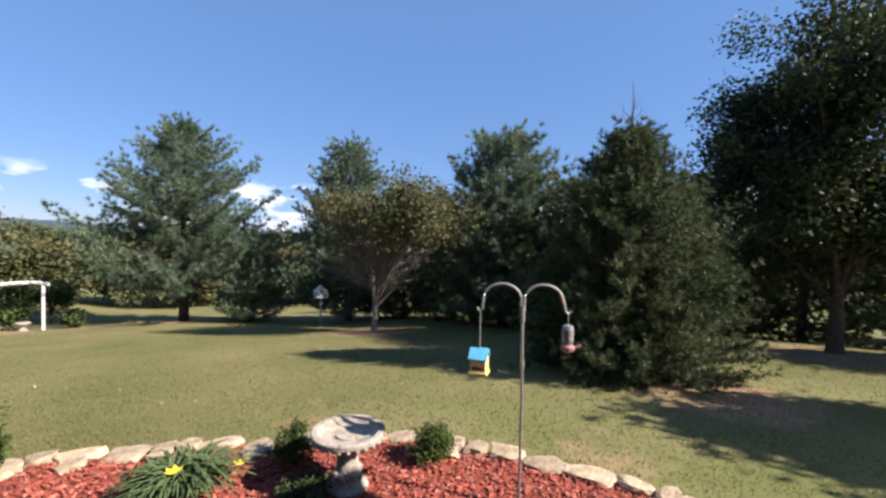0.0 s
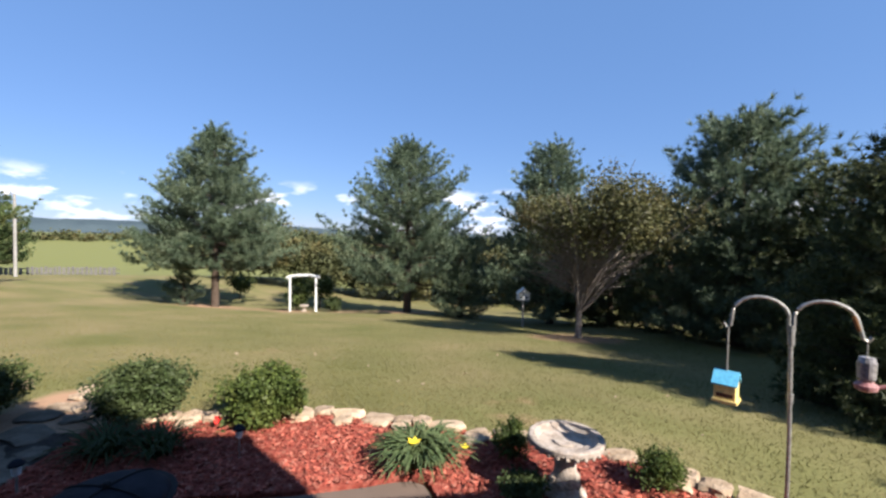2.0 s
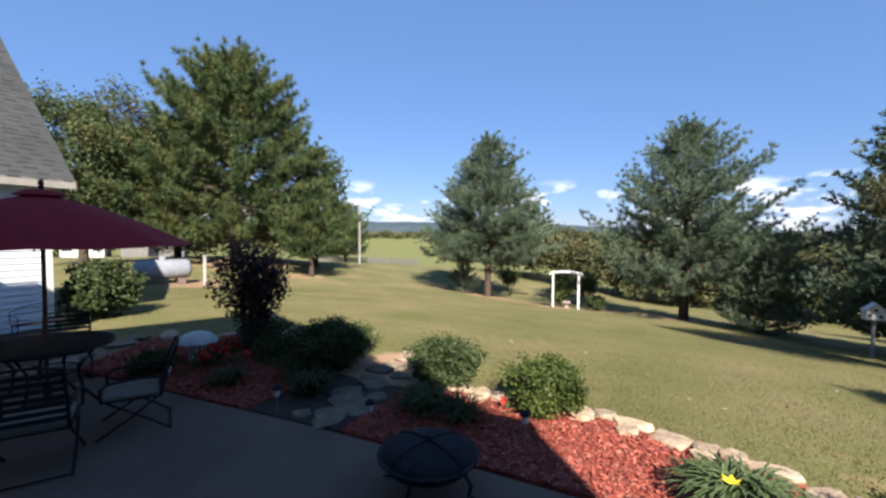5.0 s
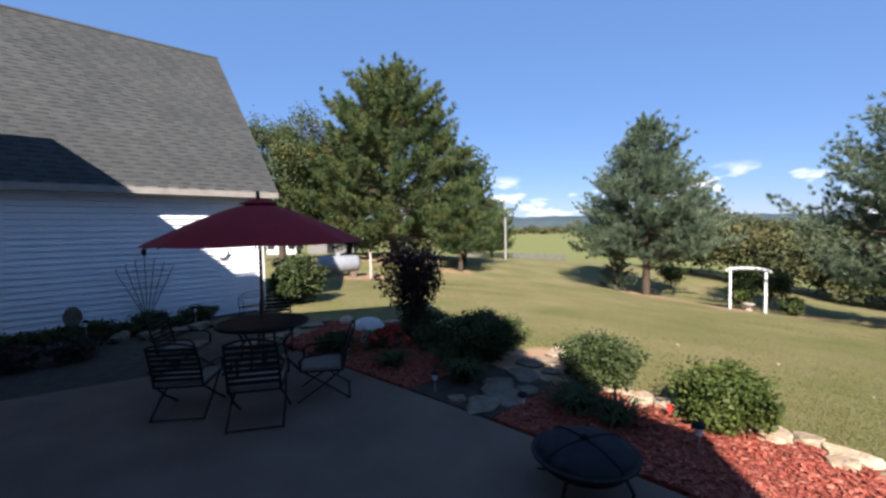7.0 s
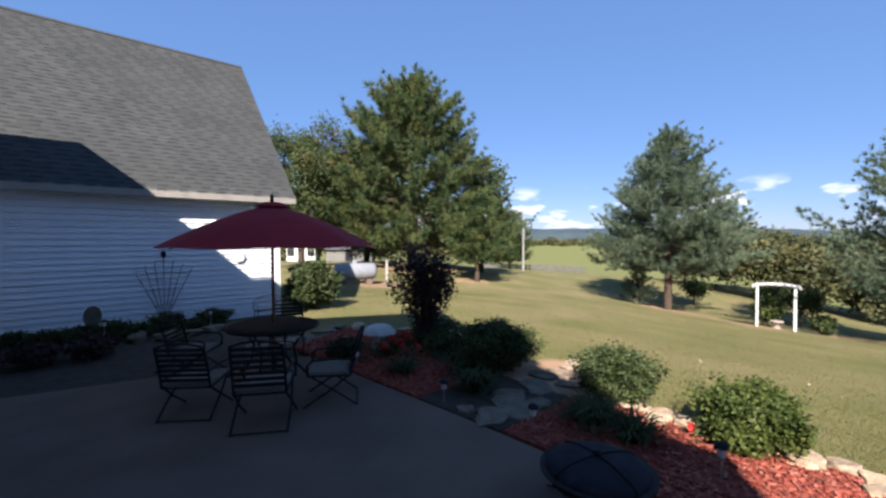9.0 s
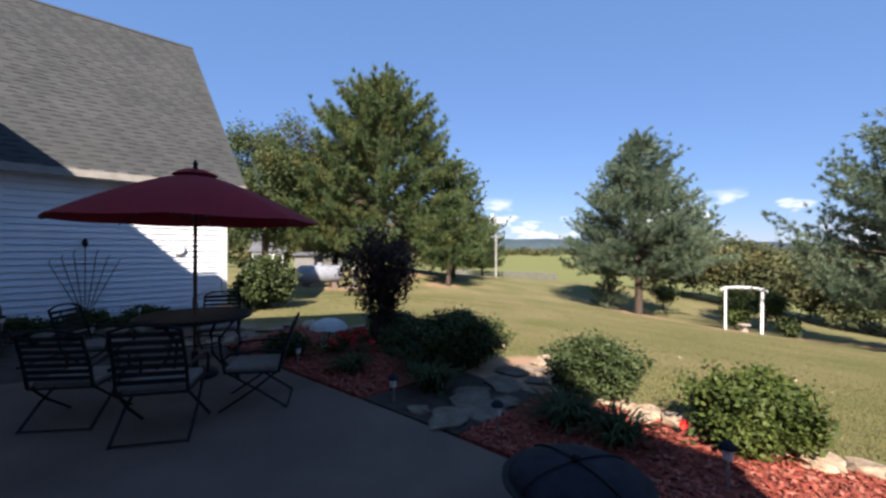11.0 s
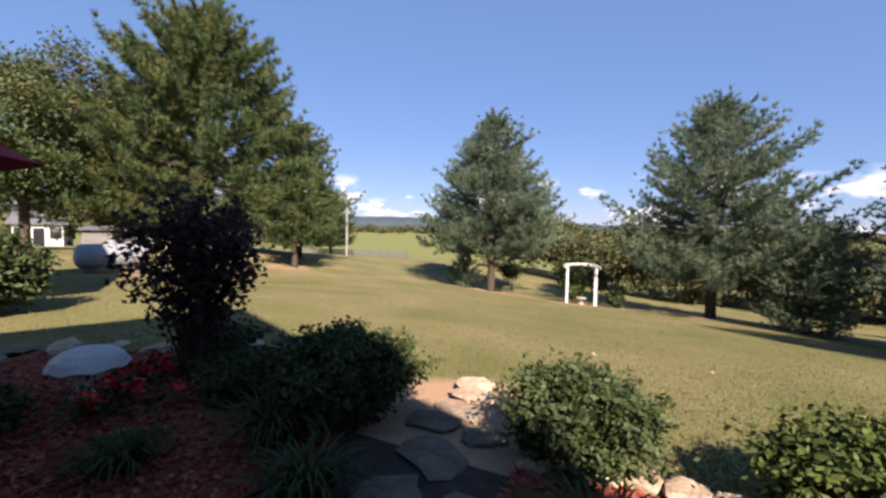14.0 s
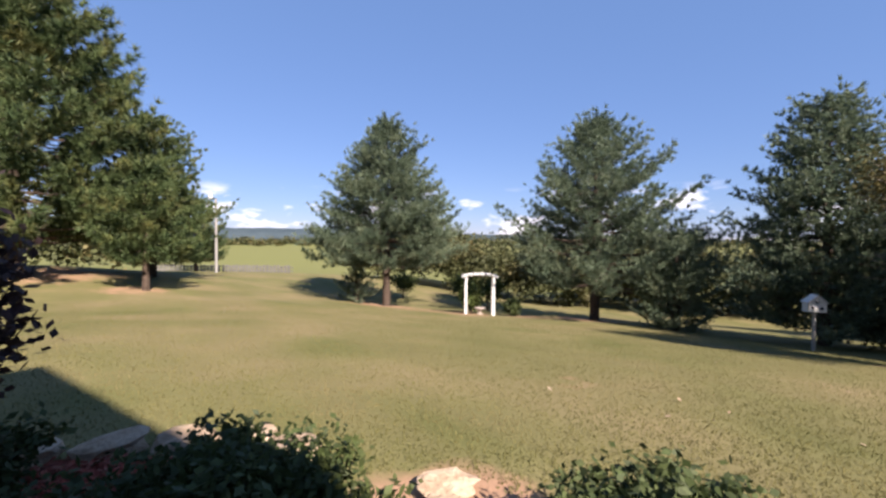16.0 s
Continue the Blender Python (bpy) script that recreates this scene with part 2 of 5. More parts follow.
L_MIXED = leaf_material("early_autumn_leaf", [(0.040, 0.062, 0.024), (0.072, 0.094, 0.034), (0.125, 0.095, 0.034)], scale=0.5)
L_HOLLY = leaf_material("holly_leaf", [(0.030, 0.047, 0.013), (0.057, 0.077, 0.027), (0.080, 0.100, 0.037)], scale=4)
L_BOX = leaf_material("boxwood_leaf", [(0.035, 0.055, 0.012), (0.064, 0.089, 0.019), (0.102, 0.121, 0.029)], scale=4)
L_PURPLE = leaf_material("purple_leaf", [(0.027, 0.018, 0.019), (0.050, 0.030, 0.030), (0.074, 0.054, 0.045)], scale=3)
L_LILY = leaf_material("strap_leaf", [(0.052, 0.084, 0.032), (0.086, 0.120, 0.048), (0.130, 0.150, 0.066)], scale=4)
L_SCRUB = leaf_material("scrub_leaf", [(0.045, 0.053, 0.020), (0.073, 0.081, 0.033), (0.130, 0.106, 0.040)], scale=0.25)


# ---- building helpers ----
def mesh_from(name, verts, faces, mat, smooth=False):
    """A mesh from numpy arrays; faces all have the same number of corners."""
    me = bpy.data.meshes.new(name)
    verts, faces = np.asarray(verts, np.float32), np.asarray(faces, np.int32)
    k = faces.shape[1]
    me.vertices.add(len(verts))
    me.vertices.foreach_set("co", verts.ravel())
    me.loops.add(faces.size)
    me.loops.foreach_set("vertex_index", faces.ravel())
    me.polygons.add(len(faces))
    me.polygons.foreach_set("loop_start", np.arange(0, faces.size, k, dtype=np.int32))
    me.update(calc_edges=True)
    me.materials.append(mat)
    me.polygons.foreach_set("use_smooth", np.full(len(faces), smooth))
    return me


def child(name, me, parent, label=""):
    ob = new(name, me)
    ob.parent = parent
    return tagged(ob, label)


def part(name, bm, mat, parent, label="", smooth=False):
    me = bpy.data.meshes.new(name)
    bmesh.ops.recalc_face_normals(bm, faces=bm.faces)
    bm.to_mesh(me)
    bm.free()
    me.materials.append(mat)
    if smooth:
        me.polygons.foreach_set("use_smooth", np.ones(len(me.polygons), bool))
    return child(name, me, parent, label)


def thing(name, m, label, category, group="", kind=""):
    ob = new(name)
    ob.empty_display_size = 0.1
    ob.matrix_world = m
    return tagged(ob, label, category, group, kind)


def box(bm, x0, x1, y0, y1, z0, z1, bevel=0.0, m=None):
    r = bmesh.ops.create_cube(bm, size=1)
    vs = r["verts"]
    bmesh.ops.transform(bm, matrix=Matrix.LocRotScale(((x0 + x1) / 2, (y0 + y1) / 2, (z0 + z1) / 2), None, (x1 - x0, y1 - y0, z1 - z0)), verts=vs)
    if bevel:
        es = list({e for v in vs for e in v.link_edges})
        out = bmesh.ops.bevel(bm, geom=es, offset=bevel, segments=2, affect="EDGES", profile=0.5)
        vs = list({v for f in out["faces"] for v in f.verts} | {v for v in vs if v.is_valid})
    if m is not None:
        bmesh.ops.transform(bm, matrix=m, verts=vs)
    return bm


def boxed(*a, **k):
    return box(bmesh.new(), *a, **k)


def tube(bm, points, radii, sides=8, cap=True):
    """A tapered tube through points."""
    rings = []
    pts = [Vector(p) for p in points]
    if not hasattr(radii, "__len__"):
        radii = [radii] * len(pts)
    for i, p in enumerate(pts):
        d = (pts[min(i + 1, len(pts) - 1)] - pts[max(i - 1, 0)]).normalized()
        a = d.cross(Vector((0, 0, 1)) if abs(d.z) < 0.9 else Vector((1, 0, 0))).normalized()
        b = d.cross(a)
        rad = float(radii[i])
        rings.append([bm.verts.new(p + rad * (math.cos(u) * a + math.sin(u) * b)) for u in (2 * math.pi * j / sides for j in range(sides))])
    for r0, r1 in zip(rings, rings[1:]):
        for j in range(sides):
            bm.faces.new((r0[j], r0[(j + 1) % sides], r1[(j + 1) % sides], r1[j]))
    if cap:
        bm.faces.new(rings[0][::-1])
        bm.faces.new(rings[-1])
    return bm


def lathe(bm, profile, sides=32, m=None):
    """A turned shape from (radius, height) pairs."""
    rings = []
    for r, z in profile:
        rings.append([bm.verts.new((r * math.cos(2 * math.pi * j / sides), r * math.sin(2 * math.pi * j / sides), z)) for j in range(sides)])
    for r0, r1 in zip(rings, rings[1:]):
        for j in range(sides):
            bm.faces.new((r0[j], r0[(j + 1) % sides], r1[(j + 1) % sides], r1[j]))
    bm.faces.new(rings[0][::-1])
    bm.faces.new(rings[-1])
    if m is not None:
        bmesh.ops.transform(bm, matrix=m, verts=[v for ring in rings for v in ring])
    return bm


def smoothstep(a, b, x):
    t = np.clip((x - a) / (b - a), 0, 1)
    return t * t * (3 - 2 * t)


def gz(x, y):
    """Height of the lawn: level by the house, falling away from the beds, with hay fields beyond."""
    x, y = np.asarray(x, float), np.asarray(y, float)
    n, t = -0.451 * x + 0.892 * y, -0.892 * x - 0.451 * y
    n = np.where(t < 0, np.maximum(n, 0.95 * y + 0.1 * x - 0.2), n)
    r = np.hypot(x, y)
    w = np.maximum(n - 5.0, 0)
    fall = -0.125 * (np.sqrt(w * w + 1.0) - 1.0) * (1 + 0.12 * (1 - smoothstep(0, 17, t)))
    fall = fall * (1 - 0.5 * smoothstep(10, 35, t)) - 0.42 * smoothstep(11, 21, t) * (1 - smoothstep(7, 16, n))
    fall = np.maximum(fall, -5.2 + 0.0 * r)
    rise = smoothstep(90, 420, r) * 5.0
    drop = -1.5 * smoothstep(40, 90, r)
    bumps = 0.04 * np.sin(x * 0.31 + 1) * np.cos(y * 0.27) * smoothstep(6, 14, r)
    local_rises = sum(a * np.exp(-((x - cx) ** 2 + (y - cy) ** 2) / (2 * w * w)) for cx, cy, w, a in ((-29.0, 15.4, 5.2, -0.5), (-35.0, -4.0, 5.5, 0.6), (9.5, 13.5, 4.5, 0.34)))
    return -0.05 + fall + rise + drop + bumps + local_rises


def on(x, y):
    return float(gz(x, y))


def needles(pts, dirs, count, length, width, spread, rng, droop=0.0):
    """Thin three-cornered blades sprouting from points."""
    n = len(pts) * count
    p = np.repeat(pts, count, 0)
    d = np.repeat(dirs, count, 0) + rng.normal(0, spread, (n, 3))
    d[:, 2] -= droop
    d /= np.linalg.norm(d, axis=1, keepdims=True) + 1e-9
    s = np.cross(d, rng.normal(0, 1, (n, 3)))
    s /= np.linalg.norm(s, axis=1, keepdims=True) + 1e-9
    ln = length * rng.uniform(0.65, 1.2, (n, 1))
    v = np.stack([p - s * width / 2, p + s * width / 2, p + d * ln], 1).reshape(-1, 3)
    return v, np.arange(n * 3).reshape(-1, 3)


def leaves(pts, count, size, jitter, rng, up=0.4, aspect=0.55):
    """Folded-free four-cornered leaves scattered round points."""
    n = len(pts) * count
    p = np.repeat(pts, count, 0) + rng.normal(0, jitter, (n, 3))
    d = rng.normal(0, 1, (n, 3))
    d[:, 2] = d[:, 2] * 0.6 - 0.2
    d /= np.linalg.norm(d, axis=1, keepdims=True) + 1e-9
    nr = rng.normal(0, 1, (n, 3))
    nr[:, 2] += up
    s = np.cross(d, nr)
    s /= np.linalg.norm(s, axis=1, keepdims=True) + 1e-9
    ln = size * rng.uniform(0.7, 1.25, (n, 1))
    v = np.stack([p, p + d * ln * 0.5 + s * ln * aspect / 2, p + d * ln, p + d * ln * 0.5 - s * ln * aspect / 2], 1).reshape(-1, 3)
    return v, np.arange(n * 4).reshape(-1, 4)


def conifer(name, x, y, height, radius, mat, label, seed, start=0.12, step=0.42, per=7, tuft=0.26, width=0.03, blades=13, gap=0.27, lift=0.25, trunk=0.16, power=0.8, lump=0.25, bend=0.0, plume=0.75, spacing=0.42, rise=0.3, fan=0.6, category="tree", lop=None, bark=None, z=None):
    """A whorled conifer: trunk, limbs and tufts of needles along the limbs."""
    rng = np.random.default_rng(seed)
    root = thing(name, pose(x, y, on(x, y) - 0.05 if z is None else z), label, category)
    bm = bmesh.new()
    tube(bm, [(0, 0, 0), (0.02, 0.01, 0.25 * height), (bend * 0.5, 0, 0.6 * height), (bend, 0, height * 0.97)], [trunk * 1.25, trunk, trunk * 0.6, 0.02], 9)
    pts, dirs = [], []
    z1 = start * height
    while z1 < height * 0.985:
        f = (z1 / height - start) / (1 - start)
        base_r = radius * (1 - f) ** power * (0.72 + 0.28 * min(1, f * 6 + 0.3))
        count = max(4, int(per * (0.6 + 0.4 * (1 - f)) + rng.integers(-1, 2)))
        a0 = rng.uniform(0, 6.28)
        for k in range(count):
            a = a0 + 6.283 * k / count + rng.normal(0, 0.18)
            r = max(0.12, base_r * (1 + rng.normal(0, lump)))
            if lop:
                r *= 1 + lop[1] * math.cos(a - lop[0]) * (1 if f < 0.75 else 0)
            dz = lift * r * (0.4 + 1.1 * f) + rng.normal(0, 0.08)
            org = Vector((bend * z1 / height, 0, z1 + rng.normal(0, step * 0.25)))
            steps = max(3, int(r / gap))
            line = [org]
            for i in range(1, steps + 1):
                q = i / steps
                line.append(org + Vector((math.cos(a) * r * q, math.sin(a) * r * q, dz * q * q - 0.06 * r * math.sin(q * 3.1))))
            if r > 0.5:
                tube(bm, line[:: max(1, steps // 3)] if steps > 3 else line, np.linspace(0.012 * r + 0.008, 0.006, len(line[:: max(1, steps // 3)] if steps > 3 else line)), 5, cap=False)
            out = np.array([math.cos(a), math.sin(a), 0.2])
            side = np.array([-math.sin(a), math.cos(a), 0.0])
            q, flip = max(0.28, 1 - 2.6 / r) if f < 0.85 else 0.05, 1
            while q <= 1.0:
                u = q * steps
                i = min(int(u), steps - 1)
                c = np.array(line[i].lerp(line[i + 1], u - i))
                flip = -flip
                aim = out * (0.55 + 0.5 * q) + side * flip * (1.05 - 0.75 * q) + np.array([0, 0, rise + rng.normal(0, 0.3)])
                aim /= np.linalg.norm(aim)
                size = plume * rng.uniform(0.6, 1.2) * min(1.0, 0.45 + 0.5 * r)
                for w in np.linspace(0.15, 1.0, 4):
                    pts.append(c + aim * size * w + np.array([0, 0, 0.22 * size * w * w]) + rng.normal(0, 0.07 * size, 3))
                    dirs.append(aim + np.array([0, 0, 0.35 * w]))
                q += spacing * plume / r * rng.uniform(0.6, 1.3)
        z1 += step * (1.1 - 0.45 * f) * rng.uniform(0.8, 1.2)
    for _ in range(6):
        pts.append(np.array([bend, 0, height * rng.uniform(0.95, 1.0)]))
        dirs.append(np.array([0, 0, 1.0]))
    part("trunk", bm, bark or M_BARK, root)
    v, f = needles(np.array(pts), np.array(dirs), blades, tuft, width, fan, rng)
    child("crown", mesh_from("crown", v, f, mat), root)
    return root


def blobs_points(blobs, number, rng, shell=0.55):
    """Points in a set of ellipsoids (x, y, z, rx, ry, rz), denser near the skin."""
    vol = np.array([b[3] * b[4] * b[5] for b in blobs]) ** 0.8
    pick = rng.choice(len(blobs), number, p=vol / vol.sum())
    d = rng.normal(0, 1, (number, 3))
    d /= np.linalg.norm(d, axis=1, keepdims=True)
    r = rng.uniform(shell**3, 1.0, (number, 1)) ** (1 / 3) * (1 + rng.normal(0, 0.07, (number, 1)))
    b = np.array(blobs)[pick]
    return b[:, :3] + d * r * b[:, 3:]


def crown_blobs(rng, n, cx, cz, rx, rz, size):
    out = []
    for _ in range(n):
        d = rng.normal(0, 1, 3)
        d /= np.linalg.norm(d)
        q = rng.uniform(0.35, 0.85)
        s = size * rng.uniform(0.7, 1.25)
        out.append((d[0] * rx * q, d[1] * rx * q, cz + d[2] * rz * q, s, s, s * 0.8))
    return out


def broadleaf(name, x, y, height, mat, label, seed, crown=(0.55, 0.4, 0.32), nblobs=22, blob=0.28, clumps=900, per=14, leaf=0.16, trunk=0.14, forks=7, bark=None, category="tree", z=None, shell=0.35, jitter=0.16, fork_at=0.25, group="", twigs=0, off=(0, 0)):
    """A leafy tree: trunk, forking limbs and clumps of leaves. crown: centre height, radius and half height, as shares of the height."""
    rng = np.random.default_rng(seed)
    root = thing(name, pose(x, y, on(x, y) - 0.05 if z is None else z), label, category, group)
    bm = bmesh.new()
    fz = fork_at * height
    tube(bm, [(0, 0, 0), (0.02, 0.02, fz * 0.6), (0, 0, fz), (0.05, 0, height * 0.7)], [trunk * 1.3, trunk, trunk * 0.85, trunk * 0.2], 9)
    bl = crown_blobs(rng, nblobs, 0, crown[0] * height, crown[1] * height, crown[2] * height, blob * height * 0.5)
    bl = [(b[0] + off[0], b[1] + off[1]) + b[2:] for b in bl]
    for b in bl[: forks * 3]:
        s = Vector((0, 0, fz * rng.uniform(0.75, 1.5)))
        e = Vector(b[:3])
        mid = s.lerp(e, 0.5) + Vector((rng.normal(0, 0.1), rng.normal(0, 0.1), 0.08 * height * rng.uniform(0, 1)))
        tube(bm, [s, mid, e, e + (e - mid) * 0.5], [trunk * 0.42, trunk * 0.26, trunk * 0.12, 0.006], 5, cap=False)
    for _ in range(twigs):
        a, q = rng.uniform(0, 6.283), rng.uniform(0.25, 1.0)
        s = Vector((math.cos(a) * 0.1 * height * q, math.sin(a) * 0.1 * height * q, height * rng.uniform(0.26, 0.6)))
        d = Vector((math.cos(a + rng.normal(0, 0.4)), math.sin(a + rng.normal(0, 0.4)), rng.uniform(0.1, 0.9))) * height * rng.uniform(0.1, 0.3)
        tube(bm, [s, s + d * 0.5 + Vector((0, 0, 0.03)), s + d], [0.014, 0.009, 0.004], 4, cap=False)
    part("trunk", bm, bark or M_BARK, root)
    pts = blobs_points(bl, clumps, rng, shell)
    v, f = leaves(pts, per, leaf, jitter, rng)
    child("crown", mesh_from("crown", v, f, mat), root)
    return root


def shrub(name, x, y, rx, ry, h, mat, label, seed, clumps=520, per=10, leaf=0.055, lumps=16, category="shrub", z=0.0, group="", jitter=0.035, spikes=24, base=0.05):
    """A rounded shrub: stems, a lumpy crown of leaves and loose shoots."""
    rng = np.random.default_rng(seed)
    h = (h - base) / 1.16
    root = thing(name, pose(x, y, z), label, category, group)
    bm = bmesh.new()
    bl = [(0, 0, base + h * 0.42, rx * 0.78, ry * 0.78, h * 0.42)]
    for _ in range(lumps):
        a, e = rng.uniform(0, 6.28), rng.uniform(0.05, 1.4)
        c = math.cos(e)
        s = rng.uniform(0.24, 0.40)
        bl.append((math.cos(a) * rx * 0.72 * c, math.sin(a) * ry * 0.72 * c, base + h * (0.36 + 0.42 * math.sin(e)), rx * s, ry * s, h * s * 0.8))
    for b in bl[:9]:
        tube(bm, [(0.02 * b[0], 0.02 * b[1], 0), (b[0] * 0.4, b[1] * 0.4, b[2] * 0.5), b[:3]], [0.018, 0.012, 0.004], 5, cap=False)
    pts = blobs_points(bl, clumps, rng, 0.6)
    tips = []
    for _ in range(spikes):
        a, e = rng.uniform(0, 6.28), rng.uniform(0.3, 1.5)
        d = np.array([math.cos(a) * math.cos(e) * rx, math.sin(a) * math.cos(e) * ry, h * 0.5 * math.sin(e)])
        for q in np.linspace(0.85, 1.18, 5):
            tips.append(np.array([0, 0, base + h * 0.48]) + d * q + np.array([0, 0, (q - 0.85) * 0.25 * h]))
    if tips:
        pts = np.vstack([pts, np.array(tips)])
    pts = pts[pts[:, 2] > 0.02]
    part("woody_base", bm, M_BARK, root)
    v, f = leaves(pts, per, leaf, jitter, rng, up=0.8)
    child("foliage", mesh_from("foliage", v, f, mat), root)
    return root


def strap_plant(name, x, y, r, h, mat, label, seed, blades=90, z=0.0, flowers=(), category="plant", w=0.022, group=""):
    """A clump of arching strap leaves."""
    rng = np.random.default_rng(seed)
    root = thing(name, pose(x, y, z), label, category, group)
    shapes = []
    for k in range(9):
        ln, hh = r * (0.55 + 0.075 * k), h * rng.uniform(0.6, 1.1)
        vs, fs = [], []
        for i in range(6):
            q = i / 5
            ww = w * (1 - q) ** 0.6 * 0.5 + 0.001
            z0 = hh * (2.1 * q - 1.55 * q * q)
            vs += [(ln * q, -ww, z0), (ln * q, 0, z0 - ww * 0.5), (ln * q, ww, z0)]
        for i in range(5):
            fs += [(3 * i, 3 * i + 1, 3 * i + 4, 3 * i + 3), (3 * i + 1, 3 * i + 2, 3 * i + 5, 3 * i + 4)]
        shapes.append(mesh_from("leaf", vs, fs, mat))
    for k in range(blades):
        ob = child("leaf", shapes[k % 9], root)
        ob.matrix_basis = pose(rng.normal(0, 0.05), rng.normal(0, 0.05), 0, rng.uniform(-9, 9), rng.uniform(-10, 10), rng.uniform(0, 360))
    for fx, fy, fz, s in flowers:
        bm = bmesh.new()
        tube(bm, [(fx * 0.3, fy * 0.3, 0), (fx * 0.8, fy * 0.8, fz * 0.7), (fx, fy, fz)], 0.004, 5)
        part("flower_stem", bm, mat, root)
        bm = bmesh.new()
        for k in range(6):
            a = k * 1.047
            d, sd = Vector((math.cos(a), math.sin(a), 0.45)), Vector((-math.sin(a), math.cos(a), 0))
            c = Vector((fx, fy, fz))
            q = [c, c + d * s * 0.5 + sd * s * 0.28, c + d * s, c + d * s * 0.5 - sd * s * 0.28]
            bm.faces.new([bm.verts.new(u) for u in q])
        part("flower", bm, M_PETAL, root, "open yellow daylily flower")
    return root


# ---- ground ----
def build_ground():
    radii = np.concatenate([np.linspace(0.4, 30, 90), np.geomspace(30.6, 3000, 70)])
    ang = np.linspace(0, 2 * math.pi, 181)[:-1]
    R, A = np.meshgrid(radii, ang, indexing="ij")
    X, Y = -3 + R * np.cos(A), 2 + R * np.sin(A)
    V = np.stack([X, Y, gz(X, Y)], -1).reshape(-1, 3)
    V = np.vstack([V, [[-3, 2, on(-3, 2)]]])
    na = len(ang)
    q = []
    for i in range(len(radii) - 1):
        j = np.arange(na)
        q.append(np.stack([i * na + j, (i + 1) * na + j, (i + 1) * na + (j + 1) % na, i * na + (j + 1) % na], 1))
    F = np.vstack(q)
    cap = np.array([[len(V) - 1, j, (j + 1) % na, (j + 1) % na] for j in range(na)])
    me = bpy.data.meshes.new("ground")
    me.from_pydata(V.tolist(), [], F.tolist() + [tuple(c[:3]) for c in cap.tolist()])
    me.materials.append(M_GROUND)
    me.polygons.foreach_set("use_smooth", np.ones(len(me.polygons), bool))
    bare = me.attributes.new("bare", "FLOAT", "POINT")
    spots = [(-26.2, 13.9, 2.8, 0.7), (-21.0, 16.0, 2.6, 0.6), (-17.4, 22.0, 3.0, 0.65), (-3.85, 15.1, 2.3, 0.85), (3.9, 7.4, 2.0, 0.65), (9.0, 12.0, 3.6, 0.6), (-6.0, 2.3, 1.0, 0.95),
             (-26.7, 1.9, 2.2, 0.55), (-32, -2, 5.5, 0.6), (-22.5, -3.6, 3.2, 0.6), (-7.5, 6, 1.0, 0.3), (-1.5, 5.3, 1.2, 0.3), (1.8, 5.0, 1.0, 0.4), (-23.5, 15.0, 2.8, 0.5), (-19, 18.8, 2.6, 0.5)]
    val = np.zeros(len(V))
    for x, y, r, s in spots:
        val = np.maximum(val, s * (1 - smoothstep(0.35 * r, r, np.hypot(V[:, 0] - x, V[:, 1] - y))))
    bare.data.foreach_set("value", val.astype(np.float32))
    tagged(new("ground", me), "mown green lawn with dry stripes and bare patches", "lawn", kind="structure")


build_ground()

PX, PY = 0.7345, 0.6786  # the house's long axis
HOUSE = Matrix.Rotation(math.atan2(PY, PX), 4, "Z")


def slab(name, outline, z0, z1, mat, label, category, kind="structure", rough=0.0, cell=0.0):
    """A flat piece with an outline of its own and real thickness."""
    bm = bmesh.new()
    top = [bm.verts.new((x, y, z1)) for x, y in outline]
    f = bm.faces.new(top)
    r = bmesh.ops.extrude_face_region(bm, geom=[f])
    for v in r["geom"]:
        if isinstance(v, bmesh.types.BMVert):
            v.co.z = z0
    bmesh.ops.recalc_face_normals(bm, faces=bm.faces)
    me = bpy.data.meshes.new(name)
    bm.to_mesh(me)
    bm.free()
    me.materials.append(mat)
    return tagged(new(name, me), label, category, kind=kind)


# patio slab: straight outer edge, rounded corner, back to the house
PATIO = [(-6.7, -1.78), (-5.87, -0.93), (-4.35, 0.64), (-2.82, 2.11), (-2.24, 2.62), (-1.86, 3.05), (-1.72, 3.24), (-1.6, 3.36), (-1.48, 3.38), (-1.34, 3.3), (0.72, 0.9), (0.2, -1.2), (-4.4, -5.6)]
slab("patio", PATIO, -0.15, 0.0, M_CONCRETE, "tan concrete patio slab, colour darkened for house shade", "patio")
BED_EDGE = [(-5.0, 2.2), (-4.6, 2.55), (-4.15, 2.92), (-3.7, 3.4), (-3.27, 3.8), (-2.52, 4.08), (-2.06, 4.3), (-1.6, 4.4), (-0.95, 4.68), (-0.3, 4.82), (0.2, 4.78), (0.52, 4.69), (0.89, 4.64), (1.24, 4.53), (1.78, 4.38), (2.1, 4.22), (2.5, 3.95), (2.9, 3.55), (3.3, 3.1)]
BED_R = BED_EDGE + [(3.2, 2.6), (0.78, 0.93), (-1.28, 3.3), (-1.47, 3.43), (-1.64, 3.41), (-1.9, 3.08), (-2.27, 2.65), (-2.85, 2.14), (-3.95, 1.07)]
slab("mulch_bed_right", BED_R, -0.1, 0.015, M_MULCH, "red wood-chip mulch bed curving round the patio", "mulch bed")
LEFT_EDGE = [(-6.05, 1.5), (-6.9, 1.75), (-7.5, 1.4), (-8.0, 0.8), (-8.3, 0.2), (-8.5, -0.6), (-8.9, -1.6)]
BED_L = LEFT_EDGE + [(-7.2, -2.25), (-5.9, -0.92), (-4.85, 0.17)]
slab("mulch_bed_left", BED_L, -0.1, 0.012, M_MULCH, "shaded red mulch bed beside the patio", "mulch bed")
